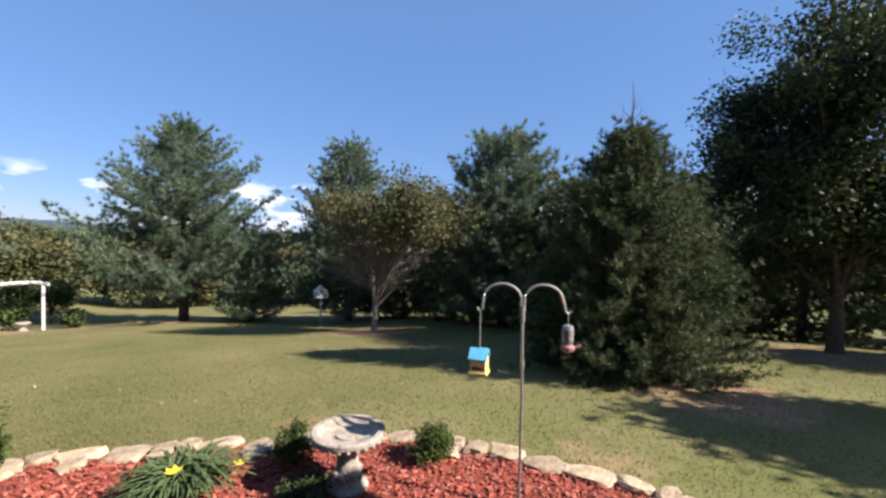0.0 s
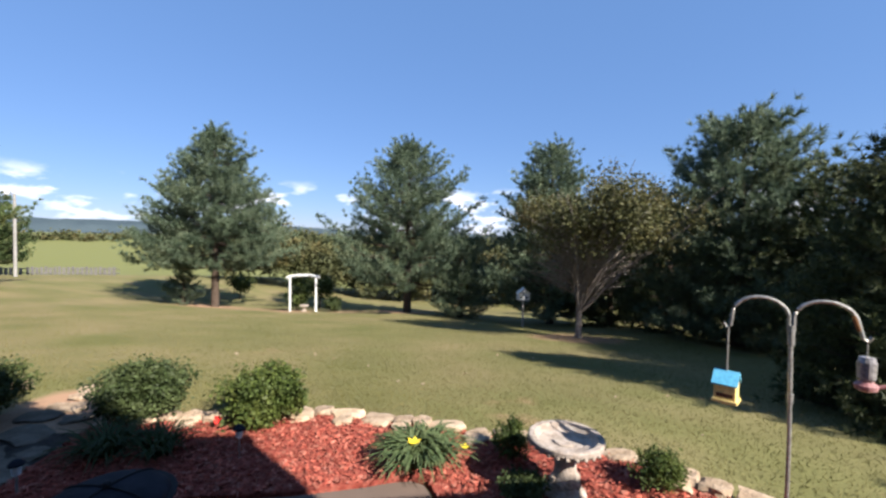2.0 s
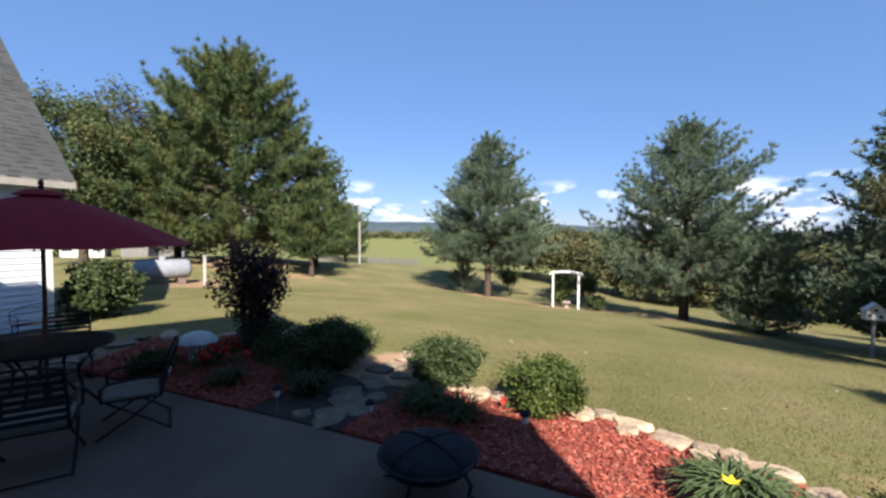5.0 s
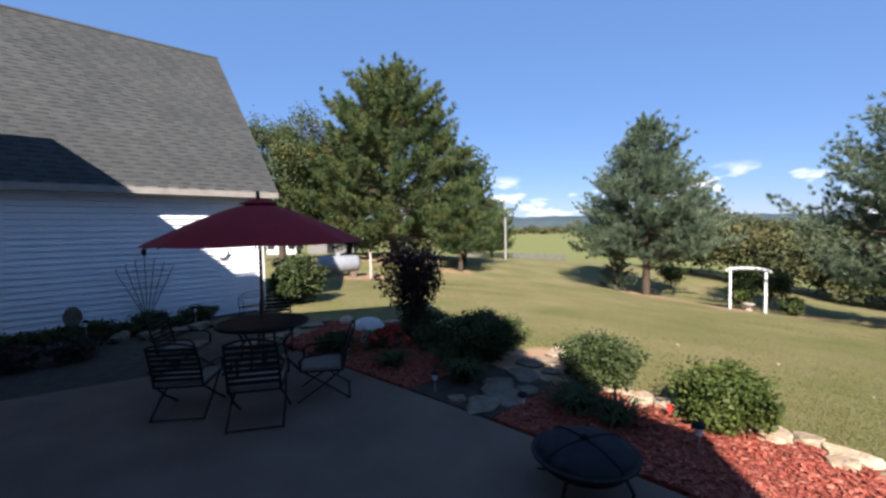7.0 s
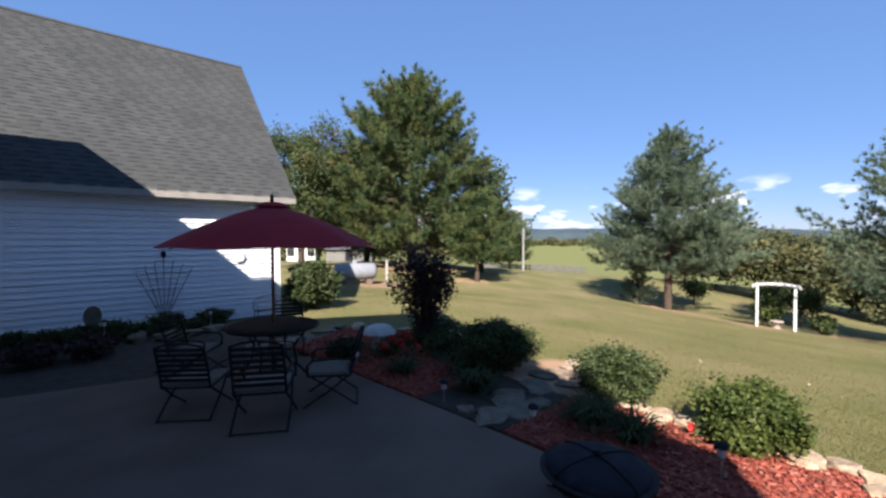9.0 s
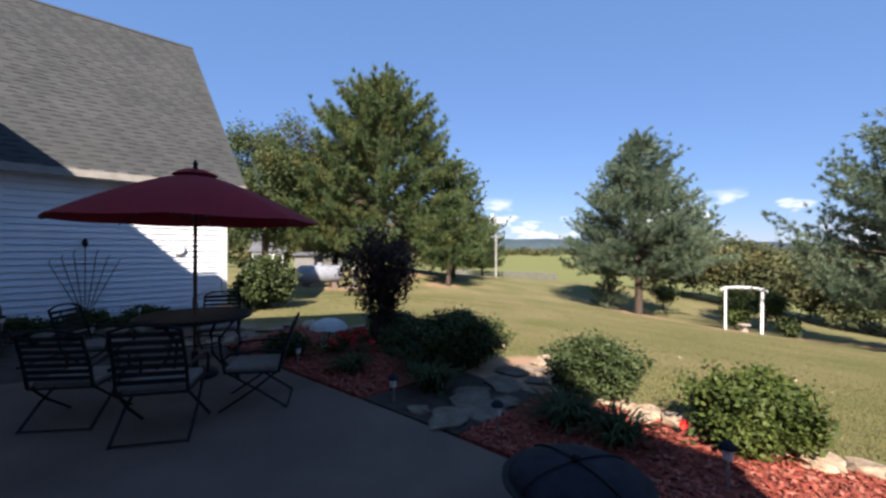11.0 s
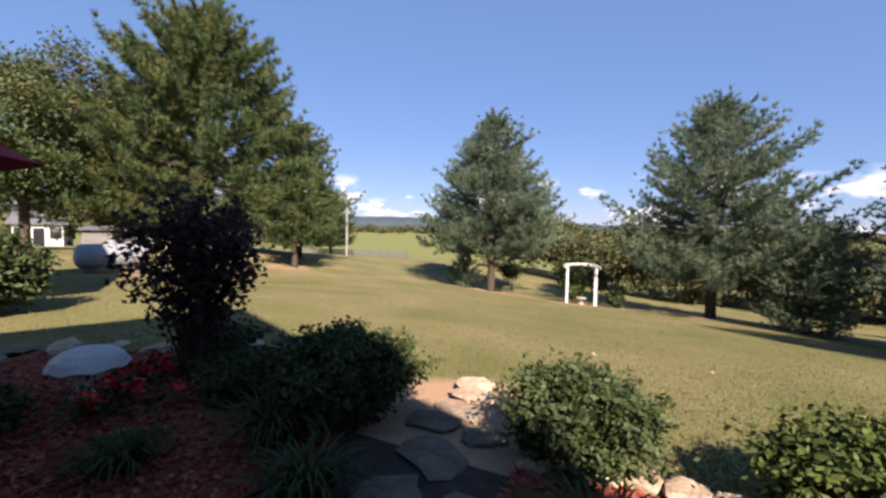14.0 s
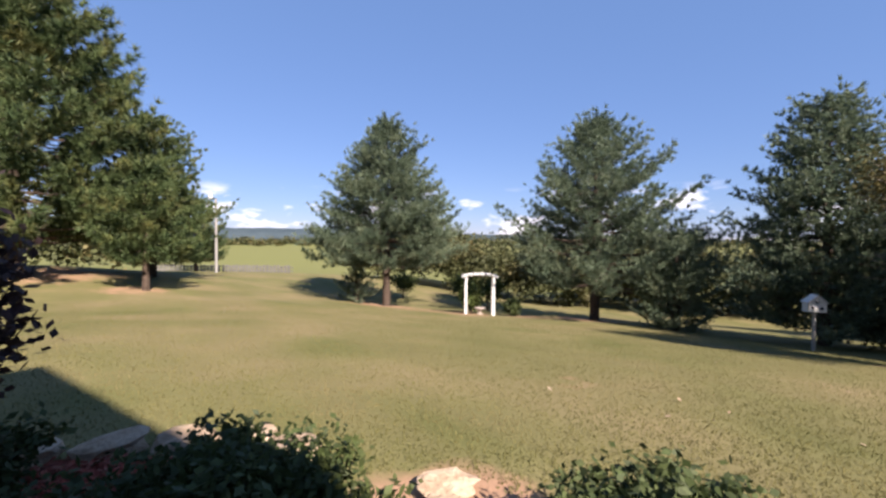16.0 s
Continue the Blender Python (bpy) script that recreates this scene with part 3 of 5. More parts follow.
PATH_SOIL = [(-4.86, 0.16), (-3.98, 1.05), (-4.98, 2.19), (-5.5, 2.85), (-6.45, 2.8), (-6.75, 2.2), (-6.4, 1.7), (-6.03, 1.5)]
slab("path_soil", [(-5.72, 1.28), (-4.84, 2.03), (-4.98, 2.19), (-5.2, 2.42), (-5.5, 2.5), (-5.85, 2.4), (-6.1, 2.1), (-6.15, 1.75), (-6.03, 1.5)], -0.1, 0.002, M_SOIL, "bare reddish soil under the stepping stones", "path")
# shaded half of the path: the shade is put into the soil colour
slab("path_bed", [(-4.86, 0.16), (-3.98, 1.05), (-4.84, 2.03), (-5.72, 1.28)], -0.1, 0.003, M_DARKSOIL, "dark soil between flagstones, house shade put into its colour", "path")


# ---- house ----
house = thing("house", HOUSE, "white vinyl-sided house with grey shingle gable roofs", "house")
WS, WQ = -10.64, 4.49           # wing corner along and across the house axis
EAVE_S, EAVE_Z = -10.27, 2.99
RIDGE_S, RIDGE_Z = -14.54, 7.66
W_BACK = -8.6


def build_wing():
    wall = part("wing_wall", boxed(WS - 0.2, WS - 0.03, W_BACK, WQ - 0.02, -0.35, 3.0), M_SIDING, house, "white lap-sided wing wall")
    rng = random.Random(3)
    # lap boards, each tilted with a shadow line below
    for k in range(26):
        z = -0.3 + k * 0.125
        v = [(WS - 0.03, WQ - 0.11, z + 0.127), (WS - 0.03, W_BACK, z + 0.127), (WS + 0.004, W_BACK, z), (WS + 0.004, WQ - 0.11, z), (WS - 0.03, W_BACK, z), (WS - 0.03, WQ - 0.11, z)]
        me = bpy.data.meshes.new("siding_board")
        me.from_pydata(v, [], [(0, 1, 2, 3), (3, 2, 4, 5), (0, 3, 5), (1, 4, 2)])
        me.materials.append(M_SIDING)
        child("siding_board", me, wall)
    part("corner_trim", boxed(WS - 0.16, WS + 0.018, WQ - 0.108, WQ + 0.018, -0.35, 3.0, 0.006), M_WHITE, house)
    part("gable_wall", gable(WQ - 0.2, WQ - 0.02), M_SIDING, house, "white gable-end wall of the wing")
    part("foundation", boxed(WS - 0.19, WS - 0.012, W_BACK, WQ - 0.03, -0.5, -0.3), M_CONCRETE, house)
    # soffit, fascia, gutter
    part("soffit", boxed(WS - 0.03, EAVE_S - 0.02, W_BACK, WQ + 0.3, 2.86, 2.88), M_WHITE, house)
    part("fascia", boxed(EAVE_S - 0.03, EAVE_S, W_BACK, WQ + 0.31, 2.85, 3.01, 0.004), M_TRIM, house, "tan fascia board")
    part("rake_board", rake_board(), M_TRIM, house)
    part("roof_vent", lathe(bmesh.new(), [(0.0, 0), (0.14, 0), (0.14, 0.02), (0.10, 0.05), (0.0, 0.055)], 24, pose(WS + 0.004, 3.5, 1.48, 0, 90, 0)), M_WHITE, house, "round white wall vent cover")


def gable(q0, q1):
    bm = bmesh.new()
    half = EAVE_S - RIDGE_S
    pts = [(WS - 0.17, -0.35), (WS - 0.17, 2.86), (RIDGE_S, RIDGE_Z - 0.5), (RIDGE_S - half + 0.35, 2.86), (RIDGE_S - half + 0.35, -0.35)]
    a = [bm.verts.new((s, q0, z)) for s, z in pts]
    b = [bm.verts.new((s, q1, z)) for s, z in pts]
    bm.faces.new(a)
    bm.faces.new(b)
    for i in range(5):
        bm.faces.new((a[i], a[(i + 1) % 5], b[(i + 1) % 5], b[i]))
    return bm


def rake_board():
    bm = bmesh.new()
    q0, q1 = WQ + 0.285, WQ + 0.31
    for sgn in (1, -1):
        s0, s1 = RIDGE_S + sgn * (EAVE_S - RIDGE_S - 0.03), RIDGE_S
        pts = [(s0, EAVE_Z - 0.18), (s0, EAVE_Z - 0.02), (s1, RIDGE_Z - 0.03), (s1, RIDGE_Z - 0.2)]
        a = [bm.verts.new((s, q0, z)) for s, z in pts]
        b = [bm.verts.new((s, q1, z)) for s, z in pts]
        bm.faces.new(a)
        bm.faces.new(b)
        for i in range(4):
            bm.faces.new((a[i], a[(i + 1) % 4], b[(i + 1) % 4], b[i]))
    return bm


def roof_plane(parent, e0, e1, along, t=0.05, name="roof", mat=None):
    """A thick roof plane from the eave e0 up to the ridge e1 (s, z), along q0..q1."""
    bm = bmesh.new()
    (s0, z0), (s1, z1), (q0, q1) = e0, e1, along
    up = Vector((-(z1 - z0), 0, s1 - s0)).normalized()
    if up.z < 0:
        up = -up
    o = up * t
    vs = []
    for d in (Vector(), o):
        vs.append([bm.verts.new(Vector(c) - d) for c in ((s0, q0, z0), (s0, q1, z0), (s1, q1, z1), (s1, q0, z1))])
    bm.faces.new(vs[0])
    bm.faces.new(vs[1])
    for i in range(4):
        bm.faces.new((vs[0][i], vs[0][(i + 1) % 4], vs[1][(i + 1) % 4], vs[1][i]))
    return part(name, bm, mat or M_SHINGLE, parent)


build_wing()
wing_roof = roof_plane(house, (EAVE_S, EAVE_Z - 0.02), (RIDGE_S, RIDGE_Z - 0.02), (W_BACK, WQ + 0.3), 0.06, "wing_roof")
roof_plane(house, (2 * RIDGE_S - EAVE_S, EAVE_Z - 0.02), (RIDGE_S, RIDGE_Z - 0.02), (W_BACK, WQ + 0.3), 0.06, "wing_roof")
part("ridge_cap", tube(bmesh.new(), [(RIDGE_S, W_BACK, RIDGE_Z - 0.04), (RIDGE_S, WQ + 0.3, RIDGE_Z - 0.04)], 0.07, 6), M_SHINGLE, house)

# main block behind the terrace: a gable over the back door and a lower link to the wing
MQ, MS0, MS1, MBACK = -0.62, -5.3, 3.64, -9.3
PEAK_S, PEAK_Z, CORNICE_Z = -1.15, 7.9, 4.82
main_wall = part("main_wall", boxed(MS0, MS1, MQ - 0.2, MQ, -0.4, 4.64), M_SIDING, house)
for k in range(39):
    zz = -0.3 + k * 0.125
    part("siding_board", boxed(MS0, MS1, MQ + 0.001, MQ + 0.012, zz, zz + 0.118), M_SIDING, main_wall)
part("end_wall", boxed(MS0 - 0.2, MS0 - 0.002, MBACK, MQ, -0.4, 4.64), M_SIDING, house)
part("end_wall", boxed(MS1 + 0.002, MS1 + 0.02, MBACK, MQ, -0.4, 4.64), M_SIDING, house)
part("back_wall", boxed(MS0, MS1, MBACK - 0.2, MBACK - 0.002, -0.4, 4.64), M_SIDING, house)


def prism(pts, q0, q1):
    """An outline in the (s, z) plane pushed from q0 to q1."""
    bm = bmesh.new()
    a = [bm.verts.new((s, q0, z)) for s, z in pts]
    c = [bm.verts.new((s, q1, z)) for s, z in pts]
    bm.faces.new(a)
    bm.faces.new(c)
    for i in range(len(pts)):
        bm.faces.new((a[i], a[(i + 1) % len(pts)], c[(i + 1) % len(pts)], c[i]))
    return bm


part("gable_wall", prism([(MS0, 4.642), (MS1 - 0.5, 4.642), (PEAK_S, PEAK_Z - 0.12)], MQ - 0.2, MQ - 0.01), M_SIDING, house)
part("gable_wall", prism([(MS0, 4.642), (MS1 - 0.5, 4.642), (PEAK_S, PEAK_Z - 0.12)], MBACK - 0.2, MBACK - 0.01), M_SIDING, house)
part("cornice", boxed(2.75, MS1 + 0.03, MBACK - 0.2, MQ + 0.06, 4.645, CORNICE_Z, 0.01), M_TRIM, house, "tan boxed cornice under the gable")
for eave in (3.12, -5.42):
    part("main_roof", prism([(PEAK_S, PEAK_Z), (eave, CORNICE_Z - 0.02), (eave, CORNICE_Z - 0.1), (PEAK_S, PEAK_Z - 0.1)], MBACK - 0.3, MQ + 0.07), M_SHINGLE, house)
# link block between gable and wing, its eave level
LINK_S0, LINK_S1, LINK_Q, LINK_Z = -9.6, MS0 - 0.21, -1.4, 5.45
part("link_wall", boxed(LINK_S0, LINK_S1, LINK_Q - 0.2, LINK_Q, -0.4, LINK_Z - 0.15), M_SIDING, house)
part("link_wall", boxed(LINK_S0, LINK_S1, -4.0, -3.8, -0.4, LINK_Z - 0.15), M_SIDING, house)
part("link_end", boxed(LINK_S0 - 0.18, LINK_S0 - 0.002, -4.0, LINK_Q, -0.4, LINK_Z - 0.15), M_SIDING, house)


def link_roof(q_eave):
    bm = bmesh.new()
    q_ridge, z_ridge = -2.6, LINK_Z + 0.03
    rows = []
    for dz in (0.0, -0.09):
        rows.append([bm.verts.new(c) for c in ((LINK_S0 - 0.25, q_eave, LINK_Z + dz), (LINK_S1, q_eave, LINK_Z + dz), (LINK_S1, q_ridge, z_ridge + dz), (LINK_S0 - 0.25, q_ridge, z_ridge + dz))])
    bm.faces.new(rows[0])
    bm.faces.new(rows[1])
    for i in range(4):
        bm.faces.new((rows[0][i], rows[0][(i + 1) % 4], rows[1][(i + 1) % 4], rows[1][i]))
    return bm


part("link_dormer", boxed(-6.35, LINK_S1, -2.4, -1.0, LINK_Z - 0.1, LINK_Z + 0.43, 0.01), M_SIDING, house)
part("link_roof", link_roof(-1.02), M_SHINGLE, house)
part("link_roof", link_roof(-4.3), M_SHINGLE, house)
part("pent_roof", boxed(-2.25, 5.0, MQ + 0.013, -0.06, 2.9, 3.1, 0.01), M_TRIM, house, "low tan eave above the back door")
part("pent_shingles", boxed(-2.29, 5.05, MQ + 0.013, -0.03, 3.102, 3.16), M_SHINGLE, house)
# back door and stoop under the camera's first stand
bdoor = part("back_door", boxed(0.0, 0.92, MQ + 0.012, MQ + 0.05, 0.45, 2.5, 0.004), M_WHITE, house, "white back door onto the stoop")
part("door_handle", tube(bmesh.new(), [(0.82, MQ + 0.05, 1.45), (0.82, MQ + 0.11, 1.45), (0.74, MQ + 0.11, 1.45)], 0.012, 8), M_STEEL, bdoor)
stoop = thing("stoop", HOUSE, "concrete stoop with steps at the back door", "steps", kind="structure")
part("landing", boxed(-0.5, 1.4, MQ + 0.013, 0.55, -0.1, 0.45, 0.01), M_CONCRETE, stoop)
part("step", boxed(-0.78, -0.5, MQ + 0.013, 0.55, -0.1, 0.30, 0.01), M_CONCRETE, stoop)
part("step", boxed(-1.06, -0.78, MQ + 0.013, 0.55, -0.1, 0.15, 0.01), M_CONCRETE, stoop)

# ---- trees ----
DENSE = dict(blades=22, tuft=0.3, width=0.036, gap=0.4, spacing=0.23)
conifer("pine_tree", -26.23, 14.18, 11.1, 4.75, L_PINE, "tall blue-green white pine in the lawn", 11, start=0.235, per=10, power=0.88, lump=0.14, trunk=0.2, lift=0.16, plume=0.8, **DENSE)
conifer("pine_tree", -17.4, 22.37, 11.1, 4.7, L_PINE, "blue-green white pine with loose open crown", 12, start=0.19, per=11, power=0.72, lump=0.24, trunk=0.22, lift=0.26, lop=(-0.5, 0.2), step=0.46, plume=0.95, **DENSE)
conifer("pine_tree", -31.4, -2.28, 13.5, 5.9, L_PINE_Y, "very tall yellow-green pine behind the tank", 13, start=0.13, per=11, power=0.5, lump=0.14, blades=30, trunk=0.28, tuft=0.42, width=0.05, step=0.62, gap=0.5, lift=0.3, plume=0.95, spacing=0.27, rise=0.55, fan=0.9)
conifer("pine_tree", -26.7, 2.35, 5.5, 1.4, L_PINE_Y, "slim pine on the side lawn", 14, start=0.24, per=8, power=0.42, lump=0.24, trunk=0.13, lift=0.3, blades=14, width=0.05, plume=0.6, spacing=0.22)
conifer("pine_tree", -33.0, 3.1, 8.9, 2.5, L_PINE_Y, "dense pine beside the tall one", 24, start=0.12, per=9, power=0.45, lump=0.22, trunk=0.15, blades=14, width=0.06, plume=0.8, spacing=0.22)
conifer("pine_tree", -48.5, 7.5, 6.6, 2.3, L_PINE_Y, "small rounded pine near the utility pole", 15, start=0.15, per=8, power=0.4, lump=0.2, trunk=0.12, blades=14, width=0.07, plume=0.8, spacing=0.25)
conifer("pine_tree", 0.7, 19.0, 7.9, 2.7, L_PINE, "broad dark pine behind the spruce", 16, start=0.06, per=10, power=0.36, lump=0.2, trunk=0.2, plume=0.8, **DENSE)
conifer("pine_tree", -7.82, 23.15, 9.9, 3.0, L_PINE, "pine rising behind the maple", 17, start=0.08, per=9, power=0.55, lump=0.22, trunk=0.18, blades=14, width=0.055, plume=0.8, spacing=0.22)
spruce = conifer("spruce_tree", 3.0, 8.95, 4.65, 1.85, L_SPRUCE, "dense dark spruce reaching to the ground", 18, start=0.015, step=0.19, per=15, tuft=0.12, width=0.02, blades=16, gap=0.2, lift=0.05, power=0.62, lump=0.1, trunk=0.06, plume=0.36, spacing=0.28, rise=0.15, fan=0.8)
leader = bmesh.new()
tube(leader, [(0, 0, 4.4), (0.02, 0, 5.0), (0.0, 0.01, 5.45)], [0.014, 0.009, 0.003], 5)
for k in range(7):
    tube(leader, [(0, 0, 4.5 + 0.06 * k), (0.16 * math.cos(k * 2.2), 0.16 * math.sin(k * 2.2), 4.68 + 0.06 * k), (0.2 * math.cos(k * 2.2), 0.2 * math.sin(k * 2.2), 4.9 + 0.05 * k)], [0.007, 0.005, 0.002], 4, cap=False)
part("leader", leader, M_BARK, spruce, "thin bare leading shoot")
conifer("juniper_tree", -12.98, 22.06, 4.7, 1.5, L_PINE, "dark bushy juniper with low branches", 19, start=0.03, step=0.3, per=9, tuft=0.18, width=0.032, blades=13, gap=0.25, lift=0.5, power=0.32, lump=0.28, plume=0.55, spacing=0.25)
conifer("cedar_tree", -27.6, 12.9, 2.2, 1.0, L_PINE, "small cedar sapling beside the pine", 20, start=0.15, step=0.24, per=7, tuft=0.18, gap=0.2, power=0.5, plume=0.35)
for k, (x, y, h, r) in enumerate([(-5.0, 24.5, 5.6, 2.4), (3.4, 18.0, 6.0, 2.4), (-1.9, 22.5, 5.6, 2.6), (7.4, 18.5, 6.0, 2.6), (13.5, 21.0, 7.5, 3.2), (17.5, 18.0, 7.5, 3.2), (10.5, 22.5, 7, 3)]):
    conifer("juniper_tree", x, y, h, r, L_SPRUCE, "dark juniper in the shady tree row", 40 + k, start=0.03, step=0.45, per=9, tuft=0.26, width=0.05, blades=12, gap=0.4, lift=0.4, power=0.35, lump=0.25, plume=0.8, spacing=0.3)
broadleaf("maple_tree", -3.85, 15.3, 6.1, L_MAPLE, "small maple with thin bronze autumn leaves and bare twigs", 21, crown=(0.70, 0.56, 0.2), nblobs=64, blob=0.19, clumps=1900, per=10, leaf=0.12, trunk=0.1, forks=18, bark=M_BARK_GREY, fork_at=0.17, jitter=0.2, twigs=420, off=(0.8, 0.3))
broadleaf("oak_tree", 9.0, 12.6, 10.6, L_OAK, "large dark leafy tree with low limbs", 22, crown=(0.52, 0.36, 0.45), nblobs=110, blob=0.13, clumps=9000, per=11, leaf=0.13, trunk=0.15, forks=14, jitter=0.2, fork_at=0.16)
broadleaf("shade_tree", 10.4, 5.3, 5.6, L_DARKGREEN, "leafy tree at the end of the house", 26, crown=(0.6, 0.32, 0.34), nblobs=30, blob=0.2, clumps=1800, per=10, leaf=0.18, trunk=0.14, jitter=0.22)
broadleaf("shade_tree", 16.0, 10.3, 7.6, L_DARKGREEN, "leafy tree shading the side yard", 27, crown=(0.55, 0.36, 0.4), nblobs=30, blob=0.2, clumps=1800, per=10, leaf=0.22, trunk=0.16, jitter=0.25)
broadleaf("shade_tree", -31.6, -10.6, 13.2, L_MIXED, "leafy tree with orange early autumn patches", 23, crown=(0.5, 0.36, 0.47), nblobs=60, blob=0.17, clumps=4600, per=12, leaf=0.2, trunk=0.22, jitter=0.3)
broadleaf("shade_tree", -37.5, -6.8, 12.2, L_MIXED, "leafy green tree behind the tank", 25, crown=(0.49, 0.37, 0.47), nblobs=60, blob=0.17, clumps=4200, per=12, leaf=0.2, trunk=0.22, jitter=0.3)

# ---- distance ----
def far_hill(name, dist, a0, a1, h, base, seed, label, mat):
    """A wooded ridge along the horizon."""
    rng = np.random.default_rng(seed)
    n = 160
    ang = np.radians(np.linspace(a0, a1, n))
    prof = sum(rng.uniform(0.3, 1.0) / k * np.sin(np.linspace(0, 1, n) * k * 6.28 + rng.uniform(0, 6.28)) for k in range(1, 7))
    prof = (prof - prof.min()) / (prof.max() - prof.min())
    fuzz = rng.uniform(0, 1, n) * 0.10
    env = np.minimum(1, np.minimum(np.linspace(0, 8, n), np.linspace(8, 0, n)))
    rows = []
    for q, dz in ((1.0, 0.0), (1.03, 0.55), (1.08, 0.9), (1.14, 1.0)):
        z = base + h * dz * (0.25 + 0.75 * prof + fuzz) * env
        rows.append(np.stack([dist * q * np.cos(ang), dist * q * np.sin(ang), z], 1))
    V = np.vstack(rows)
    F = [(r * n + j, r * n + j + 1, (r + 1) * n + j + 1, (r + 1) * n + j) for r in range(3) for j in range(n - 1)]
    tagged(new(name, mesh_from(name, V, F, mat, True)), label, "hill", kind="structure")


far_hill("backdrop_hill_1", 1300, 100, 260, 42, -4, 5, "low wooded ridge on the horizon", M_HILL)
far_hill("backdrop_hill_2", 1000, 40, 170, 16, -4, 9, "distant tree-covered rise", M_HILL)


def tree_line(name, seed, spots, mat, label, hmin, hmax, clumps=70, leaf=0.9):
    """A far wood: many leafy crowns down to the ground in one mesh."""
    rng = np.random.default_rng(seed)
    vs, fs, off = [], [], 0
    for x, y in spots:
        h = rng.uniform(hmin, hmax)
        z = on(x, y)
        bl = crown_blobs(rng, 7, 0, h * 0.5, h * 0.34, h * 0.42, h * 0.24)
        p = blobs_points(bl, clumps, rng, 0.3) + np.array([x, y, z])
        p[:, 2] = np.maximum(p[:, 2], z + 0.1)
        v, f = leaves(p, 7, leaf, leaf * 0.7, rng)
        vs.append(v)
        fs.append(f + off)
        off += len(v)
    tagged(new(name, mesh_from(name, np.vstack(vs), np.vstack(fs), mat)), label, "trees", kind="stuff")


rr = np.random.default_rng(77)
spots = []
for a in np.arange(96, 152, 0.75):
    d = rr.uniform(46, 60)
    spots.append((d * math.cos(radians(a)), d * math.sin(radians(a))))
tree_line("scrub_woods", 78, [s for s in spots], L_SCRUB, "scrubby hedgerow of mixed early autumn trees", 6.0, 9.0, 170, 0.42)
spots = [(d * math.cos(radians(a)), d * math.sin(radians(a))) for a, d in ((a, rr.uniform(30, 40)) for a in np.arange(40, 100, 1.8))]
tree_line("dark_woods", 79, spots, L_DARKGREEN, "dark woods beyond the lawn", 5.0, 8.5, 130, 0.5)
spots = [(d * math.cos(radians(a)), d * math.sin(radians(a))) for a, d in ((a, rr.uniform(290, 340)) for a in np.arange(60, 215, 0.8))]
tree_line("far_tree_line", 80, spots, L_SCRUB, "far line of trees behind the hay field", 3.5, 5.5, 26, 1.8)
spots = [(d * math.cos(radians(a)), d * math.sin(radians(a))) for a, d in ((a, rr.uniform(62, 85)) for a in np.arange(176, 215, 1.6))]
tree_line("side_woods", 81, spots, L_SCRUB, "green woods beyond the neighbouring yard", 5, 9, 90, 0.8)

# ---- garden: arbour, pole, fence, tank ----
def arbour():
    ax, ay = -20.56, 16.49
    z = on(ax, ay) - 0.03
    root = thing("garden_arbour", pose(ax, ay, z, 0, 0, 53.5), "white wooden garden arbour with an arched top", "arbour")
    for x in (-0.73, 0.73):
        for y in (-0.27, 0.27):
            part("post", boxed(x - 0.05, x + 0.05, y - 0.05, y + 0.05, -0.15, 2.05, 0.006), M_WHITE, root)
        for k in range(9):
            part("lattice_slat", boxed(x - 0.012, x + 0.012, -0.22, 0.22, 0.2 + k * 0.19, 0.235 + k * 0.19), M_WHITE, root)
    for y in (-0.29, 0.29):
        pts = [(0.93 * math.cos(a), y, 2.02 + 0.17 * math.sin(a)) for a in np.linspace(math.pi, 0, 13)]
        bm = bmesh.new()
        tube(bm, pts, 0.055, 4)
        part("arch_beam", bm, M_WHITE, root)
    for a in np.linspace(0.15, math.pi - 0.15, 9):
        x, zz = 0.93 * math.cos(a), 2.04 + 0.17 * math.sin(a)
        part("top_slat", boxed(x - 0.03, x + 0.03, -0.4, 0.4, zz + 0.02, zz + 0.05), M_WHITE, root)


def planter():
    root = thing("stone_urn", pose(-20.8, 16.74, on(-20.8, 16.74)), "small pale stone pedestal seat inside the arbour", "ornament")
    part("pedestal", lathe(bmesh.new(), [(0.17, 0), (0.17, 0.05), (0.09, 0.09), (0.08, 0.25), (0.13, 0.29)], 20), M_CASTSTONE, root, smooth=False)
    part("seat_top", lathe(bmesh.new(), [(0.1, 0.29), (0.27, 0.31), (0.28, 0.36), (0.26, 0.38)], 20), M_CASTSTONE, root)


def martin_house():
    x, y = -7.33, 18.45
    z = on(x, y)
    root = thing("bird_house", pose(x, y, z, 0, 0, 42), "white house-shaped bird house with dark holes on a post", "bird house")
    top = -0.52 - z
    part("post", boxed(-0.04, 0.04, -0.04, 0.04, -0.2, top - 0.22, 0.005), M_POLE, root)
    bm = bmesh.new()
    pts = [(-0.27, top - 0.22), (0.27, top - 0.22), (0.27, top + 0.08), (0.0, top + 0.3), (-0.27, top + 0.08)]
    a = [bm.verts.new((u, -0.13, v)) for u, v in pts]
    b = [bm.verts.new((u, 0.13, v)) for u, v in pts]
    bm.faces.new(a)
    bm.faces.new(b)
    for i in range(5):
        bm.faces.new((a[i], a[(i + 1) % 5], b[(i + 1) % 5], b[i]))
    part("box", bm, M_WHITE, root)
    for u, v in ((0.0, top + 0.1), (-0.13, top - 0.08), (0.13, top - 0.1)):
        part("hole", lathe(bmesh.new(), [(0.05, 0), (0.05, 0.006), (0.0, 0.006)], 14, pose(u, -0.131, v, 90, 0, 0)), M_DARK, root, "dark round entrance hole")
